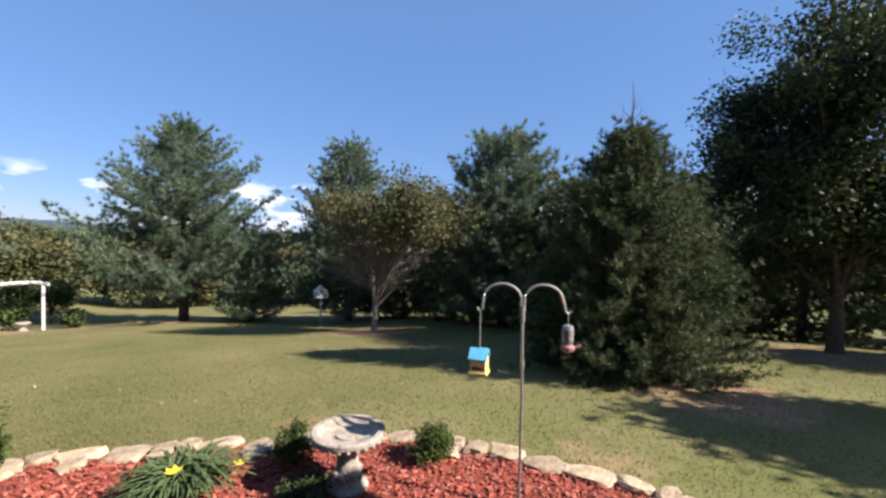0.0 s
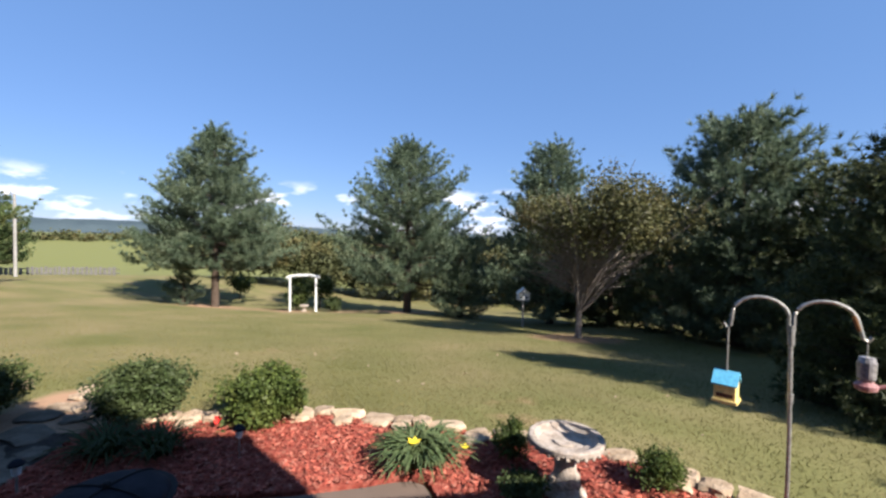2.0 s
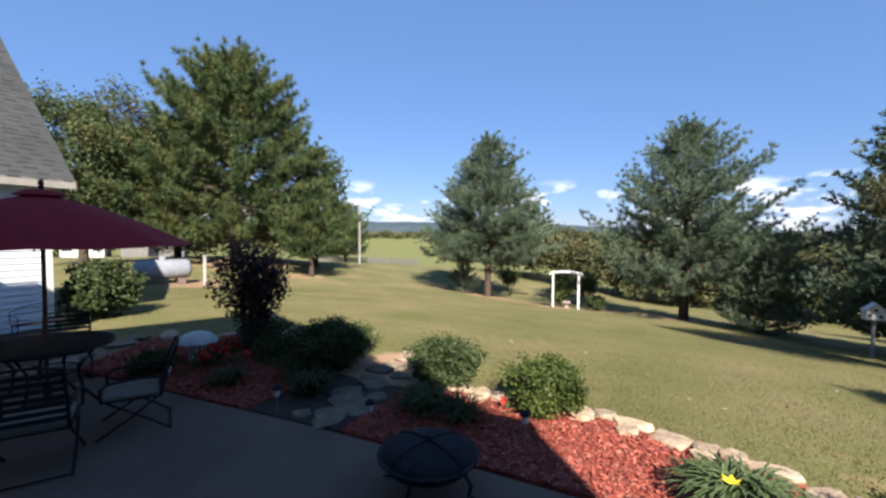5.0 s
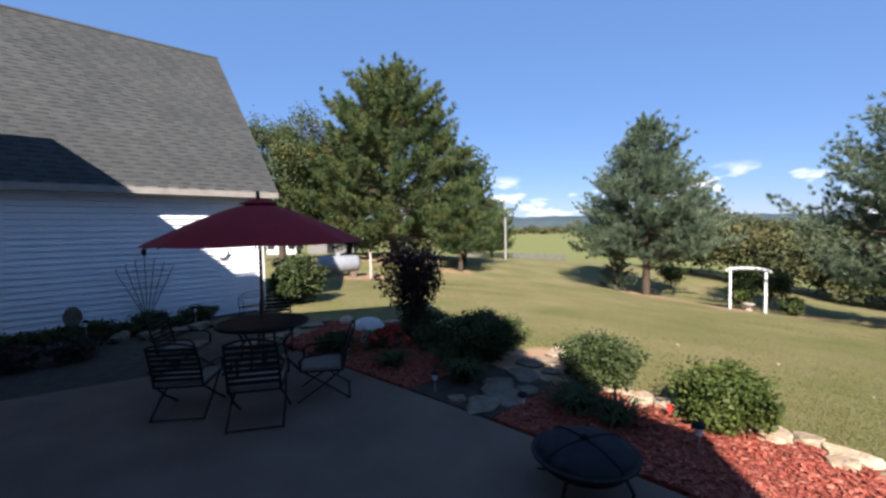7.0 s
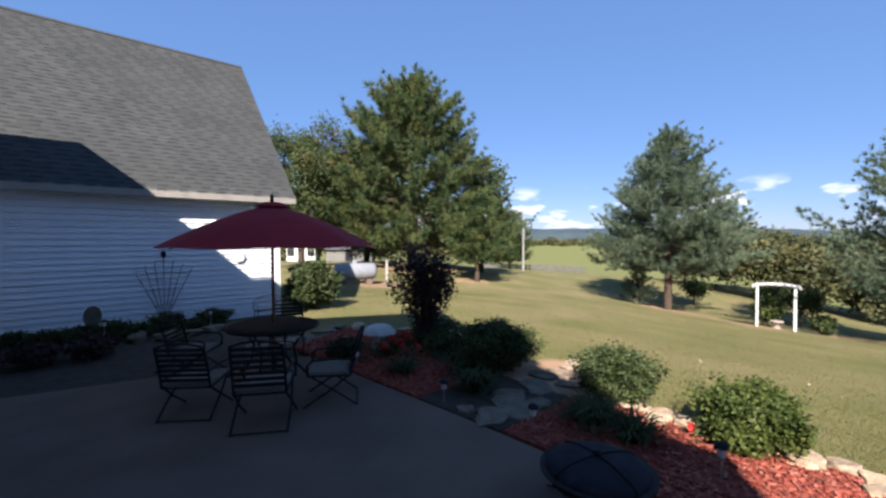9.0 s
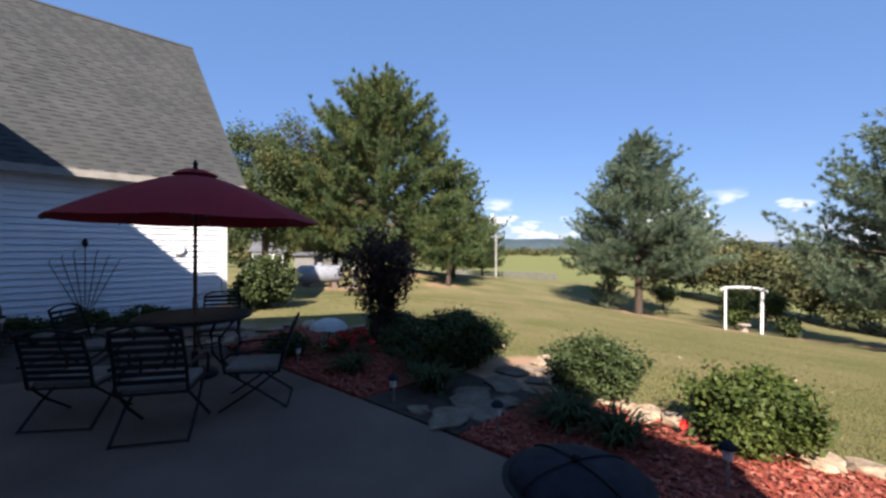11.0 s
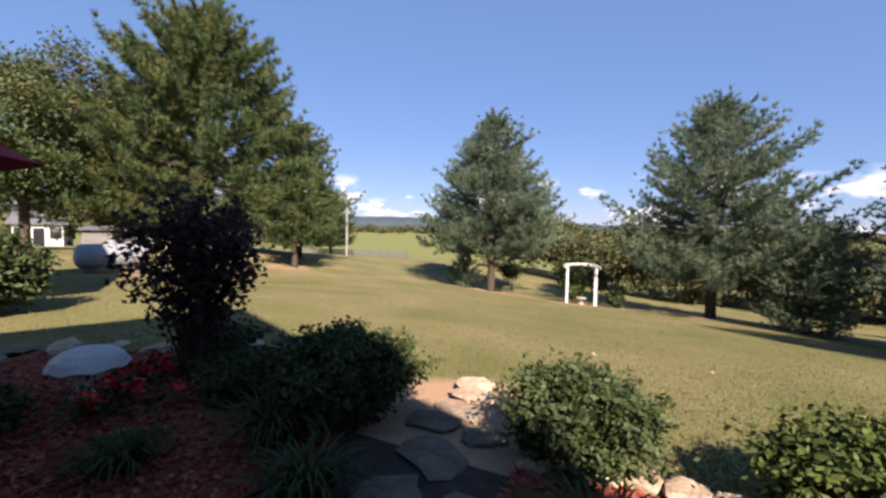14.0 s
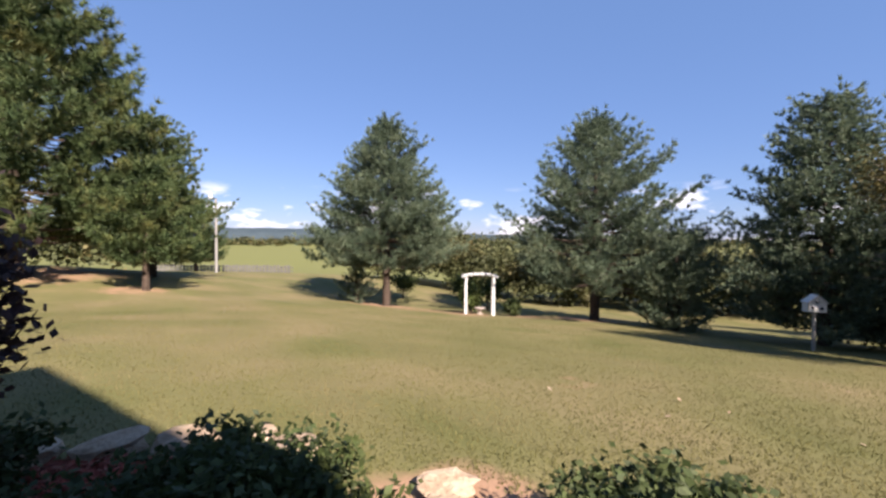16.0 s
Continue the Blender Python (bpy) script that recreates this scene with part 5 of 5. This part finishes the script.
# ---- terrace furniture ----
def umbrella():
    cx, cy = -5.67, -1.93
    root = thing("patio_umbrella", pose(cx, cy, 0.0, 0, 0, 20), "dark red market umbrella open over the table", "umbrella")
    part("pole", tube(bmesh.new(), [(0, 0, 0.05), (0, 0, 2.46)], 0.021, 12), M_WOOD, root)
    part("finial", lathe(bmesh.new(), [(0.012, 2.44), (0.03, 2.47), (0.022, 2.5), (0.03, 2.53), (0.008, 2.57)], 14), M_DARK, root)
    part("base", lathe(bmesh.new(), [(0.25, 0.0), (0.25, 0.05), (0.2, 0.08), (0.04, 0.1), (0.035, 0.3)], 28), M_IRON, root)
    R, n, rings = 1.43, 8, 12

    def canopy(r0, r1, z0, z1, sag, name, label):
        vs, fs = [], []
        m = n * 10
        for i in range(rings + 1):
            q = i / rings
            for j in range(m):
                a = 2 * math.pi * j / m
                u = (j % 10) / 10
                pinch = math.sin(u * math.pi)
                rr_ = (r0 + (r1 - r0) * q) * (1 - 0.055 * pinch * q)
                zz = z0 + (z1 - z0) * q ** 1.12 + sag * pinch * q * q * -0.5 + 0.02 * math.sin(q * 3.14)
                vs.append((rr_ * math.cos(a), rr_ * math.sin(a), zz))
        for i in range(rings):
            for j in range(m):
                fs.append((i * m + j, i * m + (j + 1) % m, (i + 1) * m + (j + 1) % m, (i + 1) * m + j))
        ob = child(name, mesh_from(name, vs, fs, M_UMBRELLA, True), root, label)
        return ob
    canopy(0.17, R, 2.37, 1.84, 0.03, "canopy", "dark red cloth canopy")
    canopy(0.03, 0.25, 2.45, 2.385, 0.0, "vent_cap", "")
    for k in range(n):
        a = 2 * math.pi * k / n
        c, s = math.cos(a), math.sin(a)
        rib = part("rib", tube(bmesh.new(), [(0.03 * c, 0.03 * s, 2.38), (0.7 * c, 0.7 * s, 2.1), (R * c, R * s, 1.825)], 0.008, 5), M_WOOD, root)
        part("strut", tube(bmesh.new(), [(0.03 * c, 0.03 * s, 1.85), (0.72 * c, 0.72 * s, 2.08)], 0.007, 5), M_WOOD, rib)


umbrella()


def patio_table():
    root = thing("patio_table", pose(-5.67, -1.93, 0.0, 0, 0, 38), "round dark metal patio table under the umbrella", "table")
    bm = bmesh.new()
    lathe(bm, [(0.03, 0.70), (0.58, 0.70), (0.61, 0.71), (0.61, 0.73), (0.58, 0.735), (0.03, 0.735)], 40)
    part("tabletop", bm, M_GLASSTOP, root)
    part("rim", tube(bmesh.new(), [(0.6 * math.cos(a), 0.6 * math.sin(a), 0.715) for a in np.linspace(0, 2 * math.pi, 41)], 0.022, 8, cap=False), M_IRON, root)
    for k in range(4):
        a = math.pi / 4 + k * math.pi / 2
        c, s = math.cos(a), math.sin(a)
        part("leg", tube(bmesh.new(), [(0.5 * c, 0.5 * s, 0.7), (0.3 * c, 0.3 * s, 0.45), (0.34 * c, 0.34 * s, 0.2), (0.55 * c, 0.55 * s, 0.0)], 0.018, 8), M_IRON, root)
    part("stretcher", tube(bmesh.new(), [(0.31 * math.cos(a), 0.31 * math.sin(a), 0.42) for a in np.linspace(0, 2 * math.pi, 25)], 0.01, 6, cap=False), M_IRON, root)


patio_table()


def chair():
    """A sling patio chair with arms; faces -y."""
    root = thing("patio_chair", pose(0, 0, 0), "black metal patio chair with a tan seat cushion", "chair", "chairs round the patio table")
    bm = bmesh.new()
    tube(bm, [(-0.25, 0.22, 0.42), (-0.25, -0.25, 0.44)], 0.014, 8)
    tube(bm, [(0.25, 0.22, 0.42), (0.25, -0.25, 0.44)], 0.014, 8)
    tube(bm, [(-0.25, -0.25, 0.44), (0.25, -0.25, 0.44)], 0.014, 8)
    tube(bm, [(-0.25, 0.22, 0.42), (0.25, 0.22, 0.42)], 0.014, 8)
    part("seat_frame", bm, M_IRON, root)
    bm = bmesh.new()
    box(bm, -0.235, 0.235, -0.255, 0.2, 0.425, 0.495, 0.022)
    part("seat", bm, M_CUSHION, root, "tan seat cushion")
    bm = bmesh.new()
    for x in (-0.25, 0.25):
        tube(bm, [(x, 0.22, 0.42), (x, 0.27, 0.7), (x * 0.96, 0.36, 1.0)], 0.014, 8)
    tube(bm, [(-0.24, 0.36, 1.0), (-0.13, 0.375, 1.04), (0, 0.38, 1.055), (0.13, 0.375, 1.04), (0.24, 0.36, 1.0)], 0.014, 8)
    part("back_frame", bm, M_IRON, root)
    for k in range(7):
        z = 0.53 + 0.072 * k
        y = 0.236 + (z - 0.5) * 0.24
        part("back_slat", boxed(-0.243, 0.243, y - 0.006, y + 0.006, z - 0.021, z + 0.021, 0.004), M_IRON, root)
    for x in (-0.27, 0.27):
        part("armrest", tube(bmesh.new(), [(x, 0.29, 0.66), (x, 0.05, 0.68), (x, -0.2, 0.66), (x, -0.26, 0.6), (x, -0.25, 0.44)], 0.014, 8), M_IRON, root)
        part("leg", tube(bmesh.new(), [(x * 0.9, -0.22, 0.43), (x, 0.05, 0.22), (x, 0.3, 0.0)], 0.013, 8), M_IRON, root)
        part("leg", tube(bmesh.new(), [(x * 0.9, 0.2, 0.42), (x, -0.02, 0.22), (x, -0.3, 0.0)], 0.013, 8), M_IRON, root)
    part("stretcher", tube(bmesh.new(), [(-0.26, 0.3, 0.02), (0.26, 0.3, 0.02)], 0.009, 6), M_IRON, root)
    return root


first_chair = chair()
SPOTS = [(-4.17, -1.4, -8), (-4.45, -2.3, 22), (-4.85, -0.88, 50), (-6.85, -2.2, 5), (-5.75, -3.1, 9)]
for k, (x, y, turn) in enumerate(SPOTS):
    a = math.degrees(math.atan2(y + 1.93, x + 5.67)) - 90
    m = pose(x, y, 0.0, 0, 0, a + turn) @ Matrix.Diagonal((1, 1, 0.9, 1))
    if k == 0:
        first_chair.matrix_world = m
    else:
        copy_thing(first_chair, m)


def fire_pit():
    root = thing("fire_pit", pose(-2.76, 1.6, 0.0) @ Matrix.Diagonal((1, 1, 0.8, 1)), "round black metal fire pit with domed mesh cover", "fire pit")
    part("bowl", lathe(bmesh.new(), [(0.05, 0.14), (0.2, 0.16), (0.32, 0.24), (0.37, 0.33), (0.4, 0.345), (0.4, 0.36), (0.36, 0.36)], 36), M_IRON, root)
    vs, fs = [], []
    n, r = 40, 8
    for i in range(r + 1):
        q = i / r
        for j in range(n):
            a = 2 * math.pi * j / n
            vs.append((0.36 * math.cos(a) * math.cos(q * 1.5), 0.36 * math.sin(a) * math.cos(q * 1.5), 0.362 + 0.12 * math.sin(q * 1.5)))
    for i in range(r):
        for j in range(n):
            fs.append((i * n + j, i * n + (j + 1) % n, (i + 1) * n + (j + 1) % n, (i + 1) * n + j))
    child("mesh_cover", mesh_from("mesh_cover", vs, fs, M_DARK, True), root, "dark domed mesh spark cover")
    for k in range(2):
        a = k * math.pi / 2 + 0.4
        part("cover_band", tube(bmesh.new(), [(0.365 * math.cos(u) * math.cos(a), 0.365 * math.cos(u) * math.sin(a), 0.365 + 0.125 * math.sin(u)) for u in np.linspace(0, math.pi, 17)], 0.007, 6), M_IRON, root)
    part("knob", lathe(bmesh.new(), [(0.012, 0.48), (0.012, 0.5), (0.03, 0.51), (0.02, 0.53), (0.004, 0.535)], 12), M_IRON, root)
    for k in range(4):
        a = k * math.pi / 2 + 0.8
        c, s = math.cos(a), math.sin(a)
        part("leg", tube(bmesh.new(), [(0.3 * c, 0.3 * s, 0.24), (0.36 * c, 0.36 * s, 0.12), (0.34 * c, 0.34 * s, 0.02), (0.4 * c, 0.4 * s, 0.0)], 0.014, 8), M_IRON, root)


fire_pit()


def trellis():
    root = thing("fan_trellis", HOUSE @ pose(WS + 0.12, WQ - 2.6, -0.1), "dark iron fan-shaped trellis against the siding", "trellis")
    for k in range(-3, 4):
        top = 1.66 - 0.09 * abs(k)
        part("fan_bar", tube(bmesh.new(), [(0, -0.04 * k * 0.2, 0), (0, 0.045 * k, 0.5), (0, 0.17 * k, top - 0.08), (0, 0.175 * k + (0.03 if k else 0), top)], 0.0075, 6), M_IRON, root)
    for z, w in ((0.6, 0.18), (0.95, 0.31), (1.3, 0.44)):
        part("cross_bar", tube(bmesh.new(), [(0.012, -w, z - 0.04), (0.012, -w * 0.5, z), (0.012, 0, z + 0.012), (0.012, w * 0.5, z), (0.012, w, z - 0.04)], 0.006, 6), M_IRON, root)
    part("finial", lathe(bmesh.new(), [(0.01, 1.62), (0.05, 1.68), (0.05, 1.74), (0.01, 1.8)], 12), M_IRON, root)


def iron_bench():
    root = thing("garden_bench", HOUSE @ pose(WS + 0.75, WQ - 0.5, -0.05, 0, 0, -90) @ Matrix.Diagonal((0.62, 0.62, 0.66, 1)), "small black iron garden bench with arched scroll back", "bench")
    for k in range(6):
        part("seat_slat", boxed(-0.6, 0.6, -0.2 + 0.07 * k, -0.15 + 0.07 * k, 0.41, 0.43, 0.004), M_IRON, root)
    bm = bmesh.new()
    tube(bm, [(-0.6, -0.22, 0.42), (-0.6, -0.25, 0.7)] + [(-0.6 + 1.2 * q, -0.26, 0.76 + 0.17 * math.sin(q * math.pi)) for q in np.linspace(0, 1, 13)] + [(0.6, -0.25, 0.7), (0.6, -0.22, 0.42)], 0.013, 6)
    tube(bm, [(-0.6, -0.255, 0.7), (0.6, -0.255, 0.7)], 0.01, 6)
    part("back_frame", bm, M_IRON, root)
    for k in range(7):
        x = -0.42 + 0.14 * k
        part("scroll", tube(bmesh.new(), [(x + 0.05 * math.cos(u), -0.258, 0.78 + 0.05 * math.sin(u)) for u in np.linspace(0, 6.28, 13)], 0.006, 5), M_IRON, root)
    for x in (-0.56, 0.56):
        for y in (-0.2, 0.2):
            part("leg", tube(bmesh.new(), [(x, y, 0.42), (x * 1.02, y, 0.2), (x * 1.04, y * 1.1, 0.0)], 0.015, 6), M_IRON, root)
        part("armrest", tube(bmesh.new(), [(x, -0.24, 0.64), (x, 0.0, 0.66), (x, 0.18, 0.62), (x, 0.2, 0.42)], 0.012, 6), M_IRON, root)


def plaque():
    root = thing("garden_plaque", HOUSE @ pose(WS + 0.6, WQ - 3.85, 0.0, 0, 0, -80), "oval grey stone plaque on a short stake", "plaque")
    part("stake", tube(bmesh.new(), [(0, 0, -0.05), (0, 0, 0.35)], 0.015, 6), M_IRON, root)
    part("stone", lathe(bmesh.new(), [(0.02, -0.025), (0.14, -0.02), (0.15, 0.0), (0.14, 0.02), (0.02, 0.025)], 24, pose(0, 0, 0.45, 90, 0, 0) @ Matrix.Diagonal((1, 1.35, 1, 1))), M_FLAG, root)


trellis()
iron_bench()
plaque()
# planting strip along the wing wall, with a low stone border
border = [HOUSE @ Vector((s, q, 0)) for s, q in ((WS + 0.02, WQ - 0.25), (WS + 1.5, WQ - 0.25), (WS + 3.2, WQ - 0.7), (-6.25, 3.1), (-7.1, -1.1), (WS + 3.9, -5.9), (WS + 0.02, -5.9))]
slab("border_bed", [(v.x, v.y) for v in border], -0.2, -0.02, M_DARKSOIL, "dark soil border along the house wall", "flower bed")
for i, (x, y) in enumerate([(-7.9, -2.0), (-8.3, -1.75), (-8.75, -2.15), (-8.2, -2.45), (-7.7, -2.6), (-9.2, -2.0), (-7.35, -2.95), (-9.0, -2.75), (-8.5, -2.95)]):
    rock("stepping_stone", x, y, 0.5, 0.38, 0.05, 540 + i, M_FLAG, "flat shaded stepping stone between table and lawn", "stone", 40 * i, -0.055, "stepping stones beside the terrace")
for k in range(14):
    v = HOUSE @ Vector((WS + 0.6 + 0.16 * math.sin(k * 2.3), WQ - 1.7 - 0.46 * k, 0))
    shrub("border_plant", v.x, v.y, 0.36 + 0.07 * math.sin(k * 1.7), 0.36, 0.27 + 0.09 * math.cos(k * 2.9), L_DARKGREEN, "dark low plant in the shaded border", 200 + k, clumps=150, per=8, leaf=0.06, group="plants along the house wall", z=-0.03)
for k in range(17):
    v = HOUSE @ Vector((WS + 1.35 + 0.1 * math.sin(k * 1.9), WQ - 0.6 - 0.44 * k, 0))
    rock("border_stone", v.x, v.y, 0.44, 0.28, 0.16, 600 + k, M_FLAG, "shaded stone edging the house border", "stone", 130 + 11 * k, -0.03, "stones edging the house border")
for k in range(3):
    v = HOUSE @ Vector((WS + 2.2, WQ - 3.9 - 0.75 * k, 0))
    shrub("border_plant", v.x, v.y, 0.36, 0.34, 0.34, L_PURPLE, "dark reddish low plant in the shaded border", 230 + k, clumps=150, per=8, leaf=0.06, group="plants along the house wall", z=-0.02)


# ---- loose surface: chips, blades, shingles ----
def inside(poly, x, y):
    ok = np.zeros(len(x), bool)
    px, py = np.array(poly).T
    j = len(px) - 1
    for i in range(len(px)):
        c = ((py[i] > y) != (py[j] > y)) & (x < (px[j] - px[i]) * (y - py[i]) / (py[j] - py[i] + 1e-12) + px[i])
        ok ^= c
        j = i
    return ok


def mulch_chips():
    rng = np.random.default_rng(91)
    n = 76000
    x, y = rng.uniform(-8.9, 3.3, n), rng.uniform(-2.3, 4.8, n)
    k = inside(BED_R, x, y) | inside(BED_L, x, y)
    x, y = x[k], y[k]
    n = len(x)
    a, t = rng.uniform(0, 6.28, n), rng.normal(0, 0.3, n)
    ln, w = rng.uniform(0.012, 0.036, n), rng.uniform(0.005, 0.013, n)
    d = np.stack([np.cos(a) * np.cos(t), np.sin(a) * np.cos(t), np.sin(t)], 1) * ln[:, None]
    s = np.stack([-np.sin(a), np.cos(a), rng.normal(0, 0.4, n)], 1) * w[:, None]
    c = np.stack([x, y, rng.uniform(0.02, 0.035, n)], 1)
    up = np.array([0, 0, 0.006])
    V = np.stack([c - d - s, c + d - s, c + d + s, c - d + s, c + up], 1).reshape(-1, 3)
    F = np.array([[0, 1, 4], [1, 2, 4], [2, 3, 4], [3, 0, 4]])
    F = (np.arange(n)[:, None, None] * 5 + F[None]).reshape(-1, 3)
    tagged(new("wood_chips", mesh_from("wood_chips", V, F, M_CHIP)), "loose red wood chips covering the beds", "mulch", kind="stuff")


def grass_blades():
    rng = np.random.default_rng(92)
    n = 300000
    r, a = 1.5 + 19 * rng.uniform(0, 1, n) ** 1.2, rng.uniform(radians(20), radians(215), n)
    x, y = -3.0 + r * np.cos(a), 1.5 + r * np.sin(a)
    yard = PATIO[:10] + [(0.8, 0.9), (5.2, 4.6), (6, -4), (-4.4, -5.6)]
    k = ~(inside(BED_R, x, y) | inside(BED_L, x, y) | inside(yard, x, y) | inside(PATH_SOIL, x, y))
    x, y = x[k], y[k]
    d = np.stack([rng.normal(0, 0.5, len(x)), rng.normal(0, 0.5, len(x)), np.ones(len(x))], 1)
    V, F = needles(np.stack([x, y, gz(x, y) - 0.004], 1), d, 1, 0.036, 0.011, 0.35, rng)
    tagged(new("grass_blades", mesh_from("grass_blades", V, F, M_BLADE)), "short mown grass blades on the lawn", "grass", kind="stuff")


def fallen_leaves():
    rng = np.random.default_rng(93)
    n = 45
    x, y = rng.uniform(-8, 3, n), rng.uniform(4.9, 12, n)
    V, F = leaves(np.stack([x, y, gz(x, y) + 0.02], 1), 1, 0.07, 0.0, rng, up=6, aspect=0.7)
    tagged(new("fallen_leaves", mesh_from("fallen_leaves", V, F, M_STONE)), "scattered pale fallen leaves on the lawn", "leaves", kind="stuff")


def shingles():
    """Courses of dimensional shingles on the wing's near roof slope: the lowest courses as pieces, the rest joined."""
    rng = np.random.default_rng(94)
    up = Vector((RIDGE_S - EAVE_S, 0, RIDGE_Z - EAVE_Z))
    length = up.length
    u = np.array(up.normalized())
    nrm = np.array([u[2], 0, -u[0]])
    o = np.array([EAVE_S, WQ + 0.3, EAVE_Z])
    course, pieces, V = 0.142, 0, []
    shapes = {}
    for k in range(int(length / course)):
        q = 0.0 if k % 2 else -0.1
        while q < 13.0:
            w = float(rng.choice([0.24, 0.32, 0.42, 0.5]))
            thick = 0.008
            q0, q1 = max(q, 0.0), min(q + w - 0.006, 13.2)
            if k in (0, 1, 2, 3) and q < 12 and pieces < 290:
                key = (round(q1 - q0, 3), thick)
                if key not in shapes:
                    ww = key[0]
                    c = [np.zeros(3), np.array([0, -ww, 0]), np.array([0, -ww, 0]) + u * course * 1.05, u * course * 1.05]
                    vv = [p + nrm * 0.001 for p in c] + [c[0] + nrm * thick, c[1] + nrm * thick, c[2] + nrm * 0.004, c[3] + nrm * 0.004]
                    me = bpy.data.meshes.new("shingle")
                    me.from_pydata([tuple(map(float, p)) for p in vv], [], [(4, 5, 6, 7), (0, 1, 5, 4), (1, 2, 6, 5), (3, 0, 4, 7), (0, 3, 2, 1)])
                    me.materials.append(M_SHINGLE_P)
                    shapes[key] = me
                ob = child("shingle", shapes[key], wing_roof)
                ob.location = Vector(o + u * k * course + np.array([0, -q0, 0]))
                pieces += 1
            else:
                b = o + u * k * course + np.array([0, -q0, 0])
                e = b + np.array([0, -(q1 - q0), 0])
                t = u * course * 1.05
                V += [b, e, e + t, b + t, b + nrm * 0.008, e + nrm * 0.008, e + t + nrm * 0.004, b + t + nrm * 0.004]
            q += w
    n = len(V) // 8
    F = np.array([[4, 5, 6, 7], [0, 1, 5, 4], [1, 2, 6, 5], [3, 0, 4, 7]])
    F = (np.arange(n)[:, None, None] * 8 + F[None]).reshape(-1, 4)
    ob = child("upper_shingles", mesh_from("upper_shingles", np.array(V), F, M_SHINGLE), wing_roof)
    tagged(ob, kind="stuff")
    # darker cut-outs between the laminated tabs, staggered from course to course
    V = []
    for k in range(int(length / course)):
        q = 0.05 + 0.2 * (k % 2) + 0.07 * ((k * 5) % 3)
        while q < 12.9:
            w = float(rng.uniform(0.16, 0.24))
            a = o + u * (k * course + 0.008) + np.array([0, -q, 0])
            d, t = np.array([0, -w, 0]), u * course * 0.3
            low, high = nrm * 0.004, nrm * 0.0115
            V += [a + low, a + d + low, a + d + t + low, a + t + low, a + high, a + d + high, a + d + t + high, a + t + high]
            q += 0.4 + 0.02 * math.sin(q * 3.0 + k)
    n = len(V) // 8
    F = np.array([[4, 5, 6, 7], [0, 1, 5, 4], [1, 2, 6, 5], [3, 0, 4, 7], [2, 3, 7, 6]])
    F = (np.arange(n)[:, None, None] * 8 + F[None]).reshape(-1, 4)
    tagged(child("cutout_layer", mesh_from("cutout_layer", np.array(V), F, M_SHINGLE_D), wing_roof), kind="stuff")


mulch_chips()
grass_blades()
fallen_leaves()
shingles()
